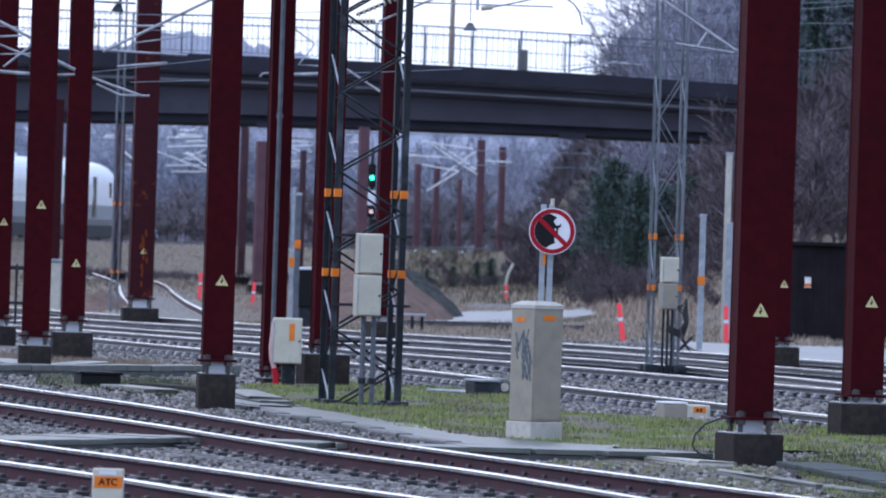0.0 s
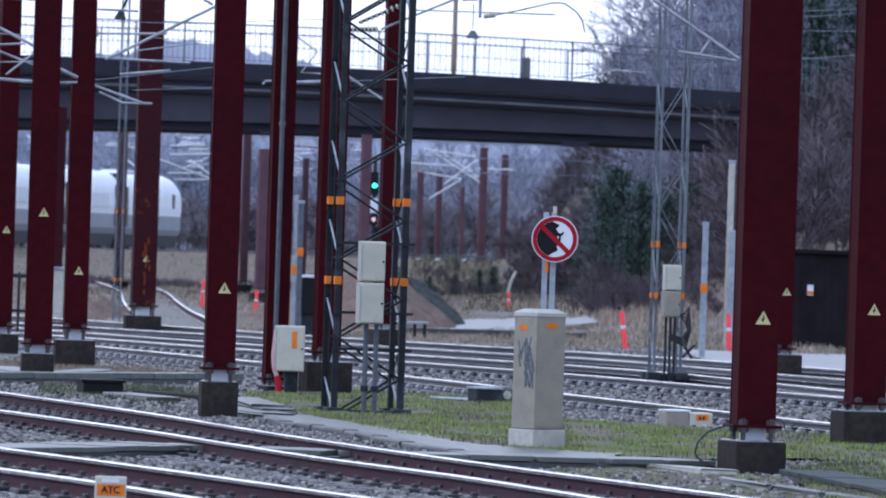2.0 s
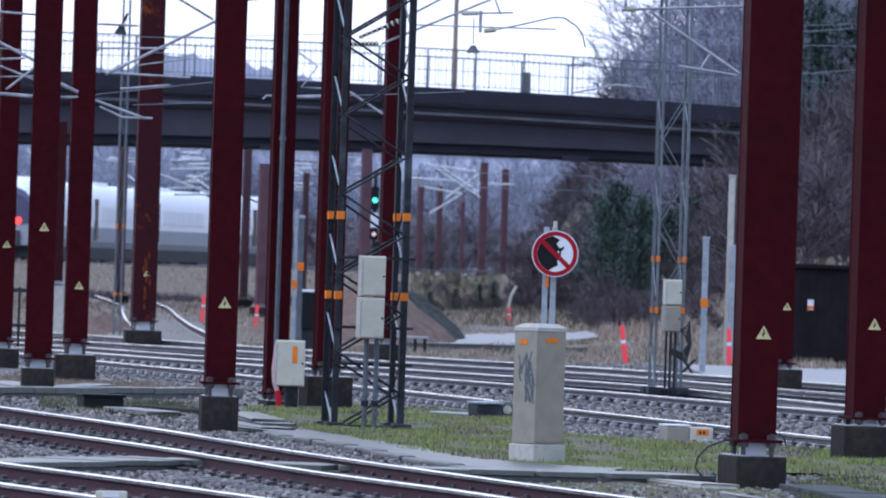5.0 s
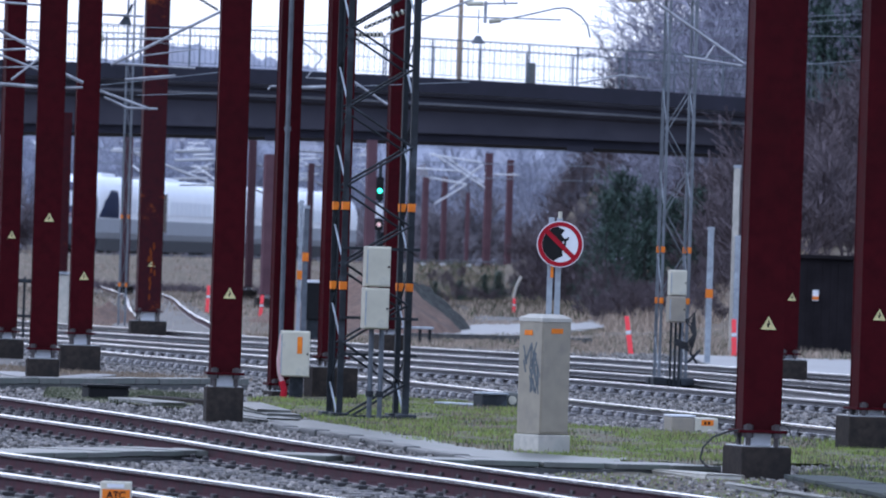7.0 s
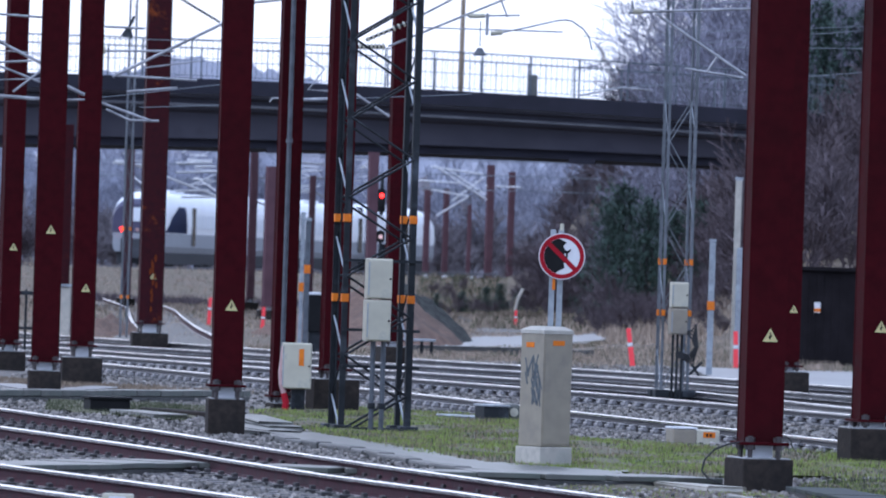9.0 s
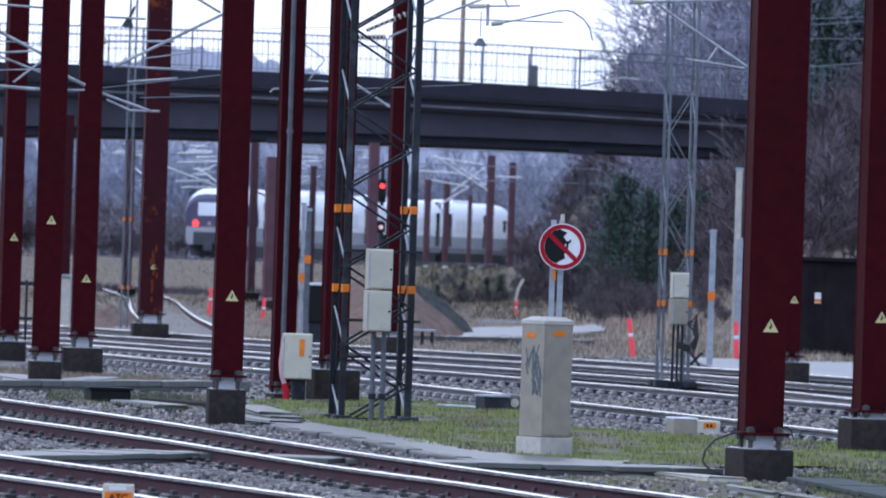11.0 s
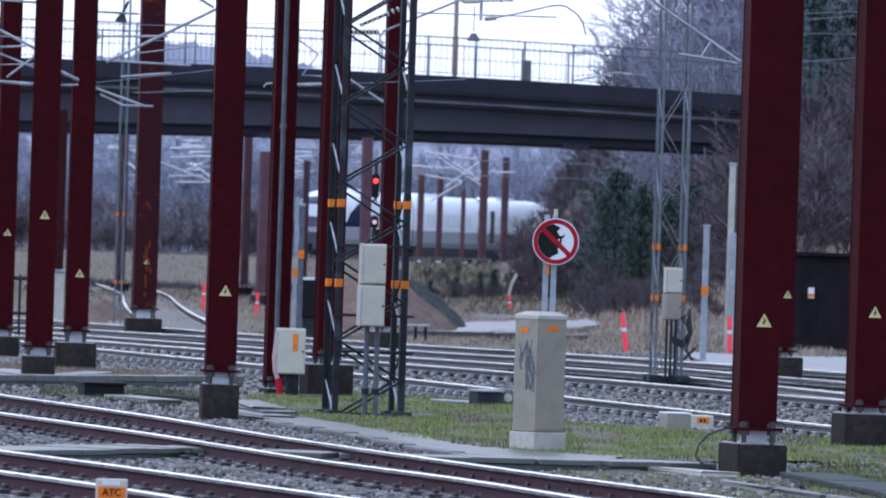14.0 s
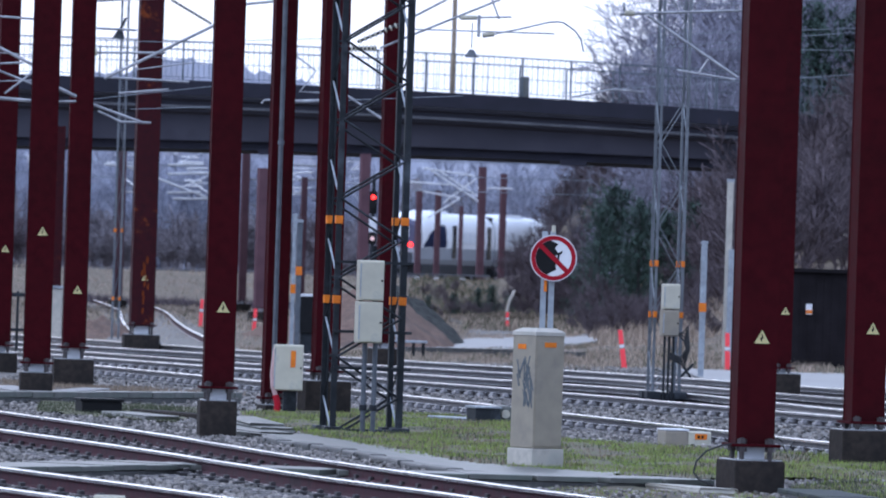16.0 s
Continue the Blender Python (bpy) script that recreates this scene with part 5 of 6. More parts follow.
pit = thing("cable_pit", "low black cable pit box beside the rails", "box", pose(-3.9, 96.6, 0, 0, 0, 10))
part("body", block(0.46, 0.6, 0.2, 0, 0, -0.02, 0.015), M["black"], pit)
part("lid", block(0.5, 0.64, 0.03, 0, 0, 0.18, 0.008), M["black"], pit, "black lid")


def text(body, size, mat, parent, at):
    cu = bpy.data.curves.new("lettering", "FONT")
    cu.body, cu.size, cu.align_x, cu.align_y, cu.extrude, cu.offset = body, size, "CENTER", "CENTER", 0.0008, size * 0.02
    tmp = bpy.data.objects.new("tmp", cu)
    me = bpy.data.meshes.new_from_object(tmp)
    bpy.data.objects.remove(tmp)
    me.materials.clear()
    me.materials.append(mat)
    o = new("lettering", me)
    o.parent, o.matrix_basis = parent, at
    return o


atc = thing("trackside_marker_box", "pale grey box lettered ATC on an orange band", "marker", pose(-2.11, 54.5, 0.04, 0, 0, -2))
part("body", block(0.2, 0.1, 0.27, 0, 0, -0.03, 0.01), M["box"], atc)
band = part("orange_band", block(0.18, 0.004, 0.075, 0.005, -0.052, 0.115), M["orange"], atc, "orange band")
text("ATC", 0.062, M["black"], band, pose(0.005, -0.0552, 0.152, 90))
part("label_plate", block(0.11, 0.004, 0.025, 0.0, -0.052, 0.2), M["white"], atc, "white plate")
part("post", block(0.05, 0.05, 0.2, 0, 0.02, -0.2), M["steel"], atc)

bal = thing("trackside_transmitter", "low white trackside box with an orange label", "box", pose(2.59, 89.4, 0, 0, 0, 10))
part("body", block(0.26, 0.4, 0.185, -0.12, 0, 0.0, 0.02), M["cabinet"], bal, "grey body")
part("lid", block(0.27, 0.41, 0.02, -0.12, 0, 0.185, 0.006), M["white"], bal, "white lid")
part("housing", block(0.25, 0.4, 0.18, 0.13, 0, 0.0, 0.015), M["box"], bal, "grey housing")
lb = part("label_plate", block(0.13, 0.004, 0.06, 0.14, -0.203, 0.1), M["orange"], bal, "orange label")
for dx in (-0.025, 0.015):
    part("dark_bar", block(0.022, 0.003, 0.03, 0.14 + dx, -0.207, 0.112), M["black"], lb)

pm = thing("point_machine", "dark steel point machine beside the rail", "point machine", pose(0.56, 99.0, 0, 0, 0, 12))
part("body", block(0.3, 0.5, 0.2, -0.05, 0, 0.0, 0.02), M["darksteel"], pm)
part("motor", block(0.2, 0.4, 0.24, 0.16, 0.05, 0.0, 0.04), M["trough"], pm, "grey rounded motor housing")
part("cover", block(0.33, 0.54, 0.025, -0.05, 0, 0.2, 0.006), M["steel"], pm, "pale wet cover")
part("disc", tube((0.18, -0.16, 0.14), (0.18, -0.18, 0.14), 0.05, sides=16), M["box"], pm, "pale round disc")
for dx in (-0.15, -0.02):
    part("drive_rod", tube((dx, 0.2, 0.06), (dx - 0.3, 1.2, 0.06), 0.02), M["steel"], pm, "steel drive rod")

loop_cable = thing("earth_cable", "black cable looping to the column base", "cable", pose(2.6, 70.4, 0))
part("cable", pipe([(-0.13, -0.2, 0.44), (-0.26, -0.24, 0.42), (-0.38, -0.25, 0.37), (-0.46, -0.25, 0.28), (-0.48, -0.25, 0.19), (-0.43, -0.25, 0.13), (-0.33, -0.25, 0.09), (-0.24, -0.25, 0.04)], 0.009), M["cable"], loop_cable)

cross = thing("crossed_stakes", "two short dark crossed stakes beside the rails", "stakes", pose(4.35, 150, 0.0))
part("stake", block(0.05, 0.03, 0.36, 0, 0, -0.03, 0.006, turn=Matrix.Rotation(0.75, 4, "Y")), M["darksteel"], cross)
part("stake", block(0.045, 0.03, 0.3, 0.02, 0.035, -0.03, 0.006, turn=Matrix.Rotation(-0.6, 4, "Y")), M["darksteel"], cross)
droop = thing("cable_bundle", "dark bundle of cables hanging beside the boxes", "cables", pose(3.3, 119.0, 0.9))
for k in range(5):
    part("cable", pipe([(0.02 * k, 0, 0.12), (0.1 + 0.012 * k, -0.02, 0.02 + 0.05 * k), (0.14 + 0.01 * k, -0.02, -0.1), (0.06 + 0.015 * k, 0, -0.22 - 0.03 * k), (-0.1, 0, -0.16 - 0.02 * k)], 0.014), M["cable"], droop)

rng_c = random.Random(9)
for k in range(5):
    x, y = 3.05 + 0.28 * k, 82.0 + 0.8 * k
    t = thing("loose_cable", "thin black cable end among the ballast", "cable", pose(x, y + 4, 0.05))
    part("cable", pipe([(0, 0, -0.03), (0.05, 0, 0.07), (0.14, 0.1, 0.14), (0.2, 0.1, 0.1), (0.23, 0.1, -0.02)], 0.008), M["cable"], t)


# ---- marker posts and poles ----
def marker(x, y, h, lean, label="fluorescent red marker post with a white band"):
    m = thing("marker_post", label, "marker post", pose(x, y, relief(x, y), 0, lean, 0), "red marker posts")
    w = 0.1
    part("board", block(w, 0.03, h * 0.6, 0, 0, -0.05, 0.008), M["pink"], m)
    part("white_band", block(w, 0.03, h * 0.08, 0, 0, h * 0.56, 0.004), M["white"], m, "white band")
    part("board", block(w * 0.9, 0.03, h * 0.36, 0, 0, h * 0.65, 0.008), M["pink"], m)


marker(3.52, 162.5, 0.76, -8)
marker(5.62, 166, 0.74, -2)
marker(2.0, 262, 0.55, 0)
marker(-6.73, 235, 0.75, 2)
marker(-4.8, 215, 0.65, 3)


def pole(x, y, h, r, mat, label, bands=(), cap=True):
    p = thing("post", label, "post", pose(x, y, relief(x, y)))
    part("shaft", block(r * 2, r * 1.6, h + 0.3, 0, 0, -0.3, r * 0.3), M[mat], p)
    for z in bands:
        part("orange_band", block(r * 2 + 0.02, r * 1.6 + 0.02, 0.16, 0, 0, z), M["orange"], p, "orange band")
    if cap:
        part("cap", block(r * 2.4, r * 2, 0.06, 0, 0, h, 0.008), M["steel"], p)


pole(4.68, 152.6, 2.42, 0.055, "steel", "grey steel post with an orange band", (1.2,))
pole(5.68, 169.4, 3.75, 0.065, "pale", "tall pale grey trackside post")
pole(5.74, 169.2, 2.4, 0.07, "steel", "grey post beside the white one", (), False)
pole(-2.7, 151.3, 2.66, 0.035, "steel", "thin pale steel post with an orange band", (1.3,))
pole(-2.72, 158, 2.6, 0.05, "pipe", "grey steel post behind the junction box", (1.62,))
pole(-8.15, 178, 1.15, 0.13, "pale", "short pale concrete post")
black = thing("equipment_box", "black equipment box with a pale lid", "box", pose(-2.66, 165, 0, 0, 0, 6))
part("body", block(0.34, 0.4, 0.72, 0, 0, 0.48, 0.02), M["black"], black)
part("lid", block(0.36, 0.42, 0.05, 0, 0, 1.2, 0.01), M["white"], black, "pale lid")
part("stand", block(0.25, 0.3, 0.52, 0, 0, -0.03), M["darksteel"], black)
for dx in (-0.35, -0.15, 0.05, 0.25):
    pole(-7.45 + dx, 147 + dx, 1.1 + 0.1 * (dx > 0), 0.022, "darksteel", "thin dark steel frame post", (), False)
rack = thing("cable_rack", "dark steel cable rack on posts", "rack", pose(-7.45, 147.0, 0.0))
part("top_bar", block(0.9, 0.08, 0.07, 0, 0, 1.1, 0.01), M["darksteel"], rack)
part("shelf", block(0.8, 0.06, 0.05, 0, 0, 0.5, 0.01), M["darksteel"], rack)
part("box", block(0.22, 0.15, 0.7, -0.22, 0.05, 0.2, 0.01), M["trough"], rack, "grey box")
for dx in (-0.4, 0.4):
    part("upright", block(0.05, 0.05, 1.3, dx, 0, -0.15), M["darksteel"], rack)
bench = thing("low_trestle", "low grey steel trestle on the ground", "trestle", pose(-0.7, 172, 0))
part("top", block(0.8, 0.3, 0.05, 0, 0, 0.3, 0.01), M["steel"], bench)
for dx in (-0.3, -0.1, 0.12, 0.32):
    part("leg", block(0.06, 0.06, 0.32, dx, 0, -0.02), M["darksteel"], bench)

# columns further off
column(-6.81, 130, w=0.3, sign=1.9, fw=0.5, label="dark red steel portal column behind the cable rack")
column(-8.27, 180, w=0.2, d=0.2, sign=0, height=4.6, mat="rusty", label="slim rusty red column behind the portal")
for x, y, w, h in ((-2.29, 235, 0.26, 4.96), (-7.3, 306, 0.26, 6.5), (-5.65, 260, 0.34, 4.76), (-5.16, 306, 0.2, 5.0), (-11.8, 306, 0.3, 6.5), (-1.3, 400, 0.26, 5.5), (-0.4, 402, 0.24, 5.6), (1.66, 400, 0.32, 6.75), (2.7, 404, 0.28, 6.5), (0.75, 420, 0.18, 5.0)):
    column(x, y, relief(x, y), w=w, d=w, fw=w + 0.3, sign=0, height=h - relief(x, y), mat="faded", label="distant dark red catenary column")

slim = lattice(-7.2, 186, 0.075, 0.06, 8.5, 0.95, 0.024, 10, 0.1, "slim grey lattice pole behind the columns", (0.9, 2.4), 0.004, False, "midsteel")


# ---- overhead line ----
def arm(name, label, runs, insulators=(), mat="tube"):
    a = thing(name, label, "catenary arm", kind="")
    for pts, r in runs:
        part("tube", pipe(pts, r * 0.8, 8), M[mat], a, "pale steel tube")
    for p, q, r in insulators:
        p, q = Vector(p), Vector(q)
        i = part("insulator", tube(p, q, r * 0.45), M["darksteel"], a, "ribbed insulator")
        n = 8
        for k in range(n):
            c = p.lerp(q, (k + 0.5) / n)
            d = (q - p).normalized() * 0.012
            part("shed", tube(c - d, c + d, r * 0.85, sides=10), M["box"], i)


arm("catenary_arm", "pale tubular catenary arm beside the column", [
    ([(2.18, 110, 5.2), (2.54, 110, 5.23), (3.9, 110, 5.31)], 0.022), ([(2.54, 110, 5.2), (3.73, 110, 4.43)], 0.022),
    ([(2.94, 110, 4.5), (3.7, 110, 4.4)], 0.018), ([(3.37, 110, 4.7), (3.22, 110, 4.46)], 0.018),
    ([(2.25, 110, 5.2), (2.22, 110, 5.36)], 0.02)], [((2.24, 110, 5.22), (2.36, 110, 5.22), 0.045)])
arm("catenary_arm", "grey catenary arm with a bowed steady tube", [
    ([(-0.89, 105, 4.53), (-0.51, 105, 4.7), (0.8, 105, 5.28)], 0.018), ([(-0.67, 105, 4.83), (0.2, 105, 5.32)], 0.018),
    ([(0.08, 105, 4.94), (0.73, 105, 4.97)], 0.014), ([(0.33, 105, 4.98), (0.33, 105, 4.71)], 0.025), ([(0.44, 105, 5.28), (0.58, 105, 4.94)], 0.014),
    ([(-0.51, 105, 4.78), (0.51, 105, 4.78), (1.27, 105, 4.78)], 0.011),
    ([(0.47, 105, 4.74), (0.82, 105, 4.82), (1.2, 105, 4.92), (1.3, 105, 4.93), (1.38, 105, 4.92), (1.52, 105, 4.83), (1.6, 105, 4.73), (1.64, 105, 4.57)], 0.013)],
    [((-1.31, 105, 4.51), (-0.93, 105, 4.53), 0.05), ((-1.17, 105, 4.6), (-0.67, 105, 4.83), 0.04), ((0.1, 105, 4.94), (0.3, 105, 4.95), 0.035), ((0.38, 105, 4.73), (0.52, 105, 4.75), 0.035)])
arm("catenary_arm", "pale angled catenary arm behind the columns", [
    ([(-2.63, 140, 5.31), (-2.23, 140, 5.03), (-2.49, 140, 4.68), (-2.1, 140, 4.67)], 0.021), ([(-2.61, 140, 4.51), (-2.15, 140, 4.54)], 0.037),
    ([(-3.12, 140, 4.46), (-3.07, 140, 4.52), (-2.8, 140, 4.54)], 0.019), ([(-1.8, 140, 4.7), (-1.13, 140, 4.28)], 0.024), ([(-3.49, 140, 6.09), (-2.9, 140, 6.17)], 0.028)])
arm("catenary_arm", "pale catenary arms bunched beside the columns", [
    ([(-6.2, 112, 4.98), (-5.5, 112, 4.95)], 0.019), ([(-6.2, 112, 4.66), (-5.45, 112, 4.3)], 0.026), ([(-6.2, 112, 4.33), (-5.67, 112, 4.37)], 0.019),
    ([(-6.2, 112, 4.33), (-5.45, 112, 4.06)], 0.019), ([(-6.2, 112, 3.9), (-5.4, 112, 3.86)], 0.03), ([(-5.9, 112, 3.95), (-5.4, 112, 4.36)], 0.019),
    ([(-5.3, 112, 4.1), (-4.95, 112, 3.94)], 0.03), ([(-5.3, 112, 3.86), (-4.95, 112, 3.88)], 0.019), ([(-6.2, 112, 4.1), (-5.5, 112, 4.14)], 0.013), ([(-6.2, 112, 4.5), (-5.5, 112, 4.47)], 0.01)])
arm("catenary_arm", "long pale diagonal catenary arm with steady tubes", [
    ([(-5.12, 125, 4.47), (-3.4, 125, 5.37)], 0.028), ([(-5.05, 125, 4.49), (-3.87, 125, 4.46)], 0.022), ([(-4.9, 125, 4.26), (-4.16, 125, 4.34)], 0.022),
    ([(-5.27, 125, 4.08), (-4.51, 125, 3.83)], 0.025), ([(-5.2, 125, 3.99), (-4.85, 125, 3.84), (-4.41, 125, 3.84)], 0.022), ([(-5.26, 125, 5.21), (-4.66, 125, 5.2)], 0.022),
    ([(-5.27, 125, 4.85), (-4.23, 125, 4.88)], 0.022), ([(-4.64, 125, 4.62), (-3.81, 125, 4.75)], 0.013), ([(-5.4, 125, 5.61), (-4.21, 125, 5.7)], 0.025)],
    [((-4.17, 125, 5.67), (-3.56, 125, 5.33), 0.035), ((-5.44, 125, 4.86), (-5.23, 125, 4.86), 0.07)])
arm("catenary_arm", "pale bent steady tube in front of the bridge", [([(2.4, 170, 5.35), (3.3, 170, 5.55), (3.9, 170, 5.5)], 0.025)])
DISTANT = [
    [(-1.21, 400, 6.6), (1.29, 400, 6.31)], [(-1.02, 400, 6.66), (1.54, 400, 5.09)], [(-0.4, 400, 6.5), (1.43, 400, 5.35)], [(1.4, 400, 6.21), (-0.16, 400, 4.98)],
    [(-1.8, 400, 5.92), (0.34, 400, 5.85)], [(-1.36, 400, 5.53), (0.63, 400, 5.24)], [(-0.86, 400, 4.26), (0.63, 400, 5.22)], [(1.42, 400, 5.75), (3.1, 400, 5.75)]]
arm("catenary_arm", "distant pale crossing catenary arms between red columns", [(p, 0.05) for p in DISTANT], (), "white")
DISTANT_LEFT = [
    [(-10.13, 306, 5.29), (-8.83, 306, 5.35)], [(-10.12, 306, 4.96), (-8.52, 306, 5.04)], [(-11.8, 306, 5.24), (-8.47, 306, 4.09)], [(-10.12, 306, 4.28), (-8.9, 306, 4.34)],
    [(-9.91, 306, 4.07), (-8.55, 306, 4.11)], [(-12.44, 306, 5.23), (-10.93, 306, 5.16)], [(-11.8, 306, 4.26), (-11.0, 306, 4.27)]]
arm("catenary_arm", "distant pale catenary arms beyond the bridge", [(p, 0.05) for p in DISTANT_LEFT], (), "white")
arm("catenary_arm", "distant pale catenary arms beyond the bridge", [(p, 0.045) for p in (
    [(-7.31, 306, 4.89), (-6.91, 306, 4.85)], [(-7.28, 306, 4.03), (-6.81, 306, 3.85)], [(-5.62, 306, 5.45), (-4.62, 306, 5.42)], [(-5.4, 306, 4.9), (-4.5, 306, 4.93)], [(-5.29, 306, 4.46), (-4.58, 306, 4.18)])])

rng_t = random.Random(17)
for x0, z0, x1, z1, n in ((-9.96, 5.98, -8.44, 4.39, 15), (-6.65, 5.55, -4.53, 4.05, 9), (-3.7, 5.8, -2.9, 4.6, 6), (-15.5, 5.95, -14.9, 4.75, 7), (-12.6, 5.95, -11.0, 4.95, 5)):
    runs = []
    for k in range(n):
        a, w, z = rng_t.uniform(0, 0.35), rng_t.uniform(0.45, 0.65), z1 + (z0 - z1) * (k + rng_t.random()) / n
        dz = rng_t.uniform(-0.05, 0.08) if k % 4 else rng_t.choice((-0.55, 0.45))
        runs.append(([(x0 + (x1 - x0) * a, 306 + 6 * rng_t.random(), z), (x0 + (x1 - x0) * (a + w), 308, z + dz)], rng_t.uniform(0.018, 0.04)))
    arm("catenary_arm", "distant tangle of pale catenary tubes beyond the bridge", runs, (), "white")


def wire(points, r, label="thin grey overhead catenary wire"):
    w = thing("overhead_wire", label, "wire", kind="")
    part("strand", pipe(points, r, 5), M["wire"], w)


for pts in ([(1.64, 125, 4.47), (2.38, 125, 4.55), (4.6, 125, 4.76)], [(2.78, 125, 5.35), (4.7, 125, 5.5)], [(2.78, 125, 5.16), (4.7, 125, 5.37)], [(3.45, 125, 5.18), (4.7, 125, 5.22)],
            [(2.93, 125, 5.8), (4.7, 125, 5.9)], [(4.9, 125, 5.5), (6.6, 125, 5.62)], [(4.9, 125, 5.4), (6.6, 125, 5.58)], [(4.9, 125, 5.22), (6.6, 125, 5.26)], [(4.9, 125, 4.78), (6.6, 125, 4.96)],
            [(-5.6, 130, 5.16), (-3.4, 130, 5.18)], [(-5.6, 130, 4.24), (-3.4, 130, 4.55)], [(-4.9, 130, 4.12), (-3.4, 130, 4.21)], [(-4.7, 130, 4.94), (-3.4, 130, 4.89)],
            [(-3.4, 130, 5.22), (-1.8, 130, 5.31)], [(-2.25, 130, 4.32), (0.2, 130, 4.49)]):
    wire(pts, 0.0055)
for z in (5.0, 5.6, 6.2):
    wire([(-24, 330, z + 0.3), (-8, 345, z), (6, 350, z + 0.1)], 0.02, "distant thin overhead catenary wire")

for x, z in ((-5.12, 5.2),):
    hl = thing("hanging_lamp", "small dark hanging lamp beside the wires", "lamp", pose(x, 130, z))
    part("shade", tube((0, 0, 0), (0.02, 0, 0.15), 0.1, 0.03, 12), M["darksteel"], hl)
    part("stem", tube((0.02, 0, 0.14), (0.1, 0, 0.32), 0.02), M["darksteel"], hl)
reed = thing("reed", "pale bent dry reed plume", "plant", pose(1.8, 250, relief(1.8, 250)))
part("stem", pipe([(0, 0, 0), (0.02, 0, 0.5), (0.1, 0, 0.95)], 0.02), M["dry"], reed)
part("plume", pipe([(0.08, 0, 0.6), (0.16, 0, 0.95), (0.3, 0, 1.25)], 0.05), M["pale"], reed, "pale feathery plume")
lampshade = thing("hanging_lamp", "dark bell-shaped hanging lamp", "lamp", pose(0.26, 110, 4.58))
part("shade", tube((0, 0, 0.02), (0, 0, 0.1), 0.08, 0.03, 14), M["pipe"], lampshade)
part("rim", tube((0, 0, 0), (0, 0, 0.02), 0.085, sides=14), M["pipe"], lampshade)
part("stem", tube((0, 0, 0.12), (0.0, 0, 0.45), 0.006), M["cable"], lampshade)
lp = thing("bridge_lamp_post", "pale wooden lamp post on the bridge", "lamp post", pose(0.07, 289.6, 7.3, 0, 0, 0))
part("shaft", tube((0, 0, 0), (0, 0, 7), 0.085, 0.07, 12), M["dry"], lp)
nest = thing("equipment_box", "small grey box behind the bridge railing", "box", pose(2.55, 291.0, 7.4))
part("body", block(0.32, 0.3, 1.15, 0, 0, 0.0, 0.03), M["trough"], nest)


# ---- signal ----
def light_signal():
    s = thing("light_signal", "slim railway signal on a dark mast", "signal", pose(-1.99, 230, 0.1))
    part("mast", tube((0, 0.12, -0.3), (0, 0.12, 4.2), 0.05, sides=10), M["darksteel"], s, "dark mast")
    part("backplate", block(0.21, 0.06, 0.62, 0, 0.04, 3.17, 0.03), M["black"], s, "black backplate")
    part("lower_plate", block(0.22, 0.05, 0.3, 0, 0.04, 2.35, 0.02), M["black"], s, "small lower plate")
    part("ladder", block(0.2, 0.03, 2.0, 0.1, 0.2, 0.3), M["darksteel"], s)
    part("number_plate", block(0.2, 0.02, 0.4, 0, 0.0, 2.68, 0.01), M["white"], s, "pale plate")
    part("lower_lamp", tube((0, -0.02, 2.5), (0, 0.02, 2.5), 0.06, sides=16), M["lamp_pale"], s, "pale pink lamp")
    units = []
    for z, mat, label in ((3.42, "lamp_green", "green lamp unit turning in its housing"), (3.62, "lamp_red", "red lamp unit turning in its housing")):
        part("hood", tube((0, -0.05, z + 0.1), (0, 0.03, z + 0.1), 0.1, 0.1, 12), M["black"], s, "black hood")
        u = part("lamp_unit", tube((0, 0, 0), (0, 0.09, 0), 0.1, sides=16), M["black"], s, label, Matrix.Translation((0, 0.0, z)))
        part("lens", tube((0, -0.1, 0), (0, -0.001, 0), 0.062, sides=18), M[mat], u, "lit lens")
        units.append(u)
    return units


SIGNAL_LAMPS = light_signal()


# ---- bank, guard rail, pile ----
guard = thing("guard_rail", "long pale steel guard rail on the low bank", "guard rail", kind="structure")
gp = [Vector((x, 383, 1.36 + 0.012 * (x + 12))) for x in range(-20, 4, 2)]
part("beam", sweep([(-0.04, 0.03), (0.04, 0.03), (0.06, 0.06), (0.04, 0.11), (-0.04, 0.11)], gp), M["ledge"], guard)
for p in gp:
    part("post", block(0.1, 0.08, 0.9, p.x, 383.08, p.z - 0.8), M["steel"], guard)

for x in (-1.245, -0.349, 0.802):
    mark = thing("marker_stone", "small white marker stone on the bank", "marker", pose(x, 381.5, relief(x, 381.5)), "white marker stones")
    part("stone", block(0.26, 0.2, 0.2, 0, 0, -0.08, 0.04), M["white"], mark)
    part("base", block(0.34, 0.26, 0.1, 0, 0, -0.1, 0.02), M["pale"], mark)


def heap(x, y, rx, ry, h, mat, label, seed):
    b = bmesh.new()
    n = 40
    g = {}
    for j in range(n + 1):
        for i in range(n + 1):
            u, v = -1 + 2 * i / n, -1 + 2 * j / n
            r = math.hypot(u, v)
            z = max(0, 1 - r) ** 0.85 * h * (1 + 0.3 * noise.noise((u * 2.5, v * 2.5, seed))) + 0.09 * noise.noise((u * 8, v * 8, seed)) + 0.05 * noise.noise((u * 19, v * 19, seed)) - 0.08
            g[i, j] = b.verts.new((u * rx, v * ry, z))
    for j in range(n):
        for i in range(n):
            b.faces.new((g[i, j], g[i + 1, j], g[i + 1, j + 1], g[i, j + 1]))
    t = thing("earth_heap", label, "heap", pose(x, y, relief(x, y)))
    part("earth", b, M[mat], t, smooth=True)
    return t


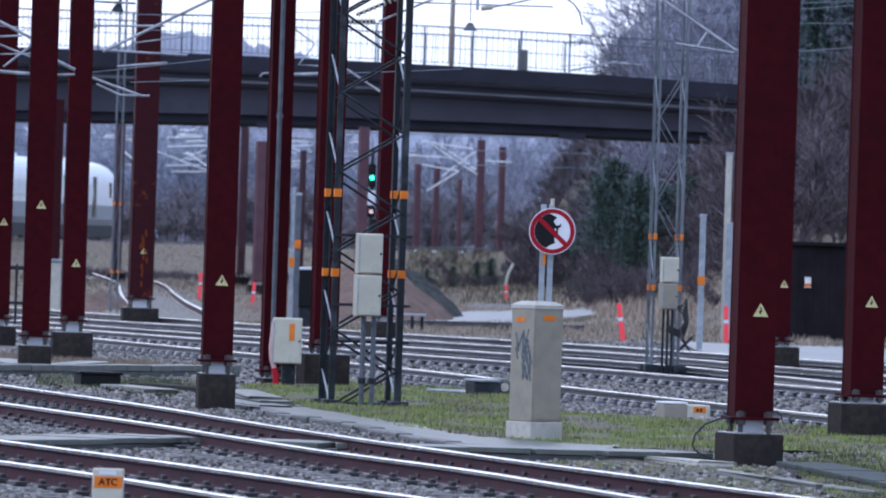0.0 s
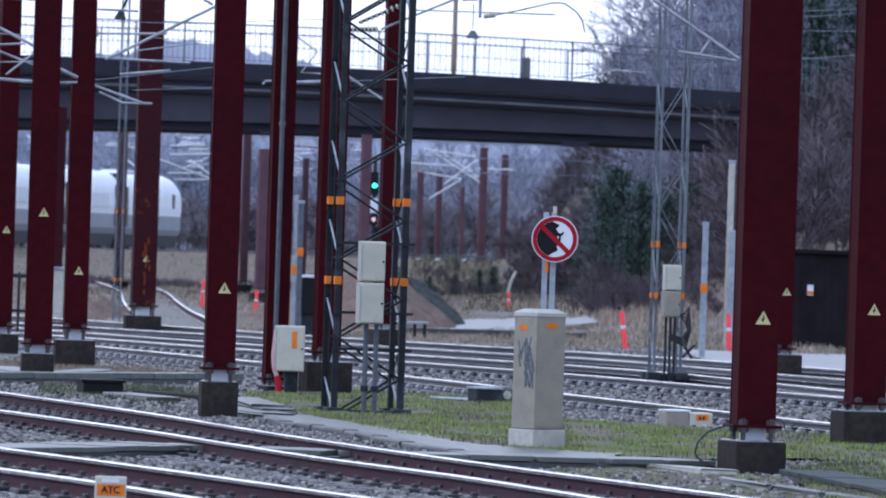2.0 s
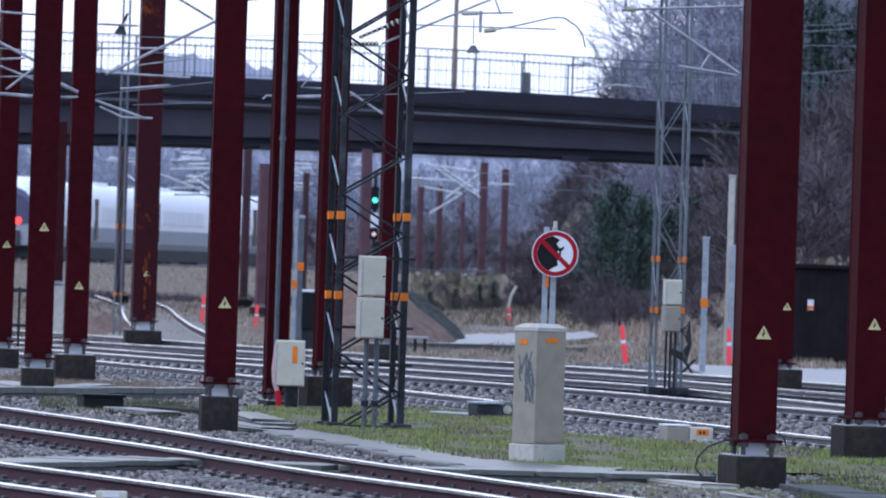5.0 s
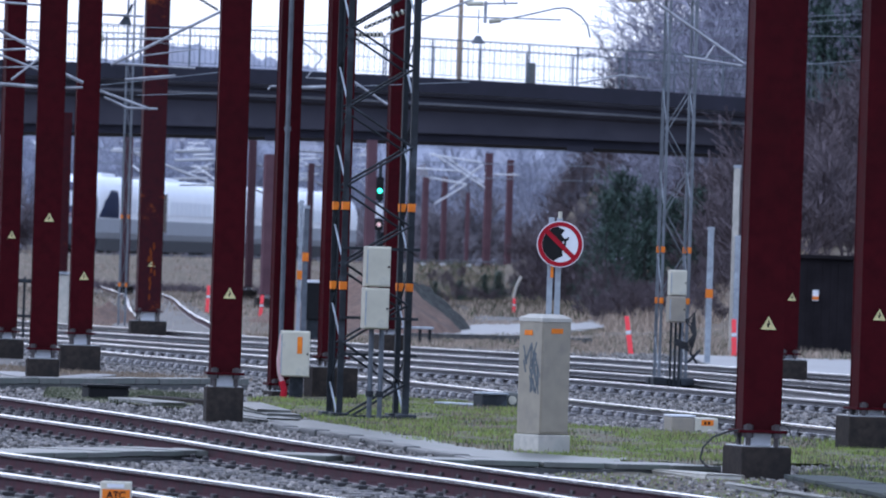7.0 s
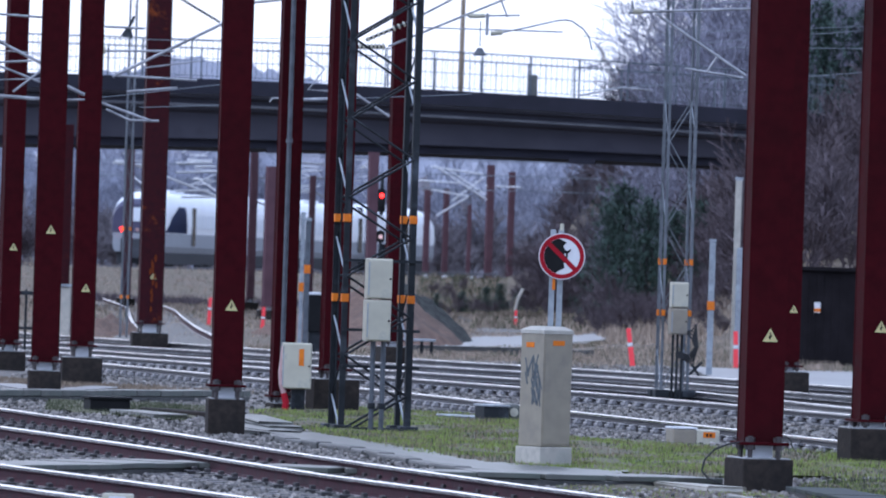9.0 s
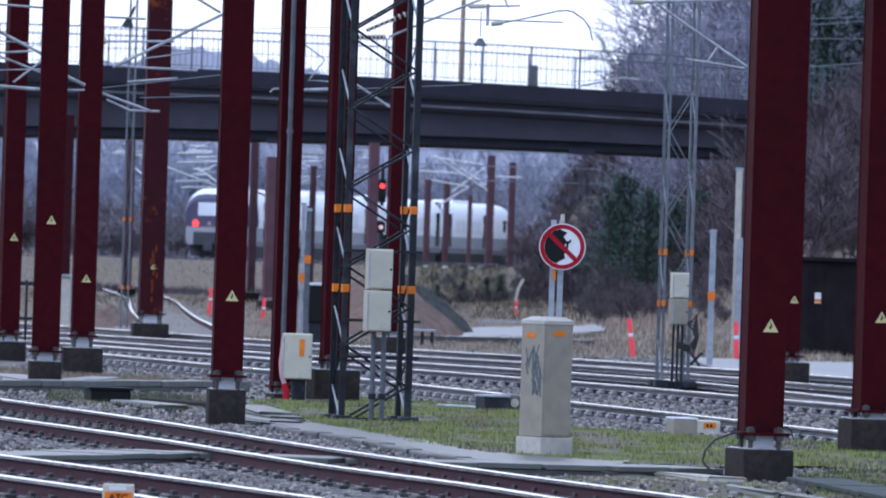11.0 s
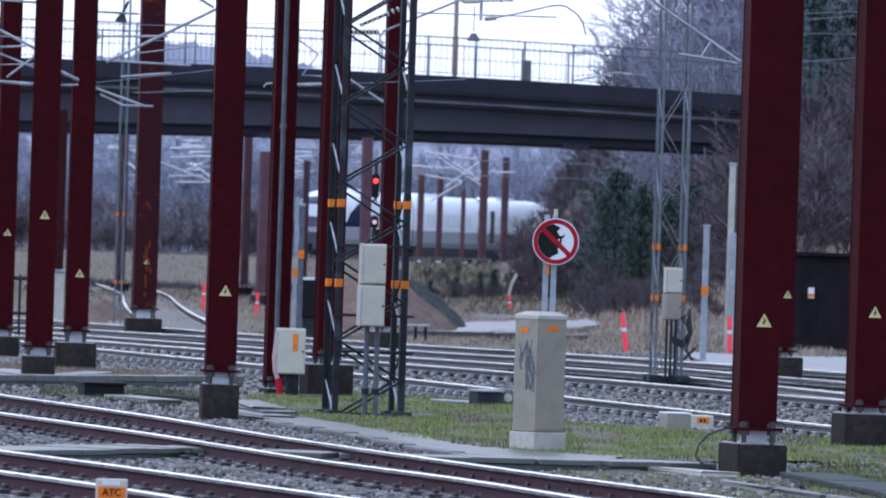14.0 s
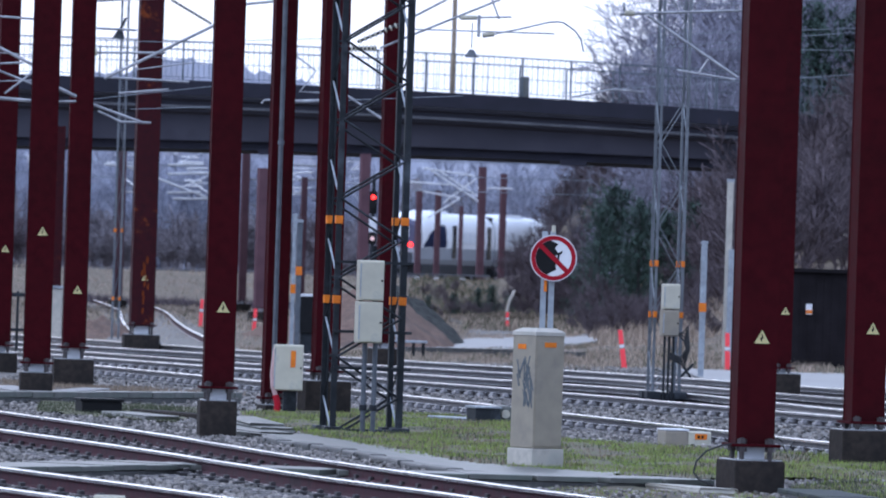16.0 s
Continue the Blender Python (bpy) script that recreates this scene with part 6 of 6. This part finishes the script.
heap(-1.65, 199, 2.05, 9, 1.6, "pile", "brown heap of earth beside the gravel road", 1)
heap(-1.1, 208, 1.75, 7, 1.42, "stone_pile", "dark stony heap beside the gravel road", 2)
heap(-3.6, 215, 1.6, 8, 0.7, "pile", "low brown heap of earth", 3)
heap(-7.9, 195, 1.0, 6, 0.55, "pile", "low brown heap beside the rails", 4)
curve_line = thing("railway_track", "shining curved rails coming in behind the columns", "railway track", kind="structure")
cl = spline([(-13.4, 340), (-10.1, 281), (-8.1, 233), (-6.87, 204), (-6.15, 189), (-5.65, 178), (-5.3, 170)], 4)
cl = [Vector((p.x, p.y, 0.03)) for p in cl]
part("ballast_bank", sweep([(-1.8, -0.3), (1.8, -0.3), (1.3, 0.02), (-1.3, 0.02)], cl), M["ballast"], curve_line, "grey wet ballast")
for o in (-0.75, 0.75):
    rail(offset(cl, o), curve_line, 0.02)
low_wall = thing("concrete_edge", "low dark concrete edge beyond the rails", "kerb", kind="structure")
part("edge", sweep([(-0.15, -0.2), (0.15, -0.2), (0.15, 0.14), (-0.15, 0.14)], [Vector((x, 181 + 0.8 * math.sin(x), 0.0)) for x in (-0.8, 0.2, 1.2, 2.2, 3.0)]), M["kerb"], low_wall)


# ---- motion ----
def motions():
    v = lambda t: 9.0 * t + 0.06 * t * t
    for k, c in enumerate(CARS):
        rows = []
        for i in range(17):
            s = v(i) + 18.8 * (k + 0.5) + 5.2
            x, y, a = line_point(s)
            rows.append((float(i), pose(x, y, 1.08, 0, 0, -math.degrees(a))))
        walk(c, rows)
    # the signal's lamp units turn at 8.7 s: green swings away, red comes round
    green, red = SIGNAL_LAMPS
    for unit, a, b in ((green, 0, 170), (red, 170, 0)):
        at = unit.matrix_basis.translation.copy()
        walk(unit, [(t, Matrix.Translation(at) @ pose(0, 0, 0, 0, 0, a + (b - a) * f)) for t, f in ((0.0, 0), (8.5, 0), (8.6, 0.25), (8.7, 0.5), (8.8, 0.75), (8.9, 1), (16.0, 1))])


motions()
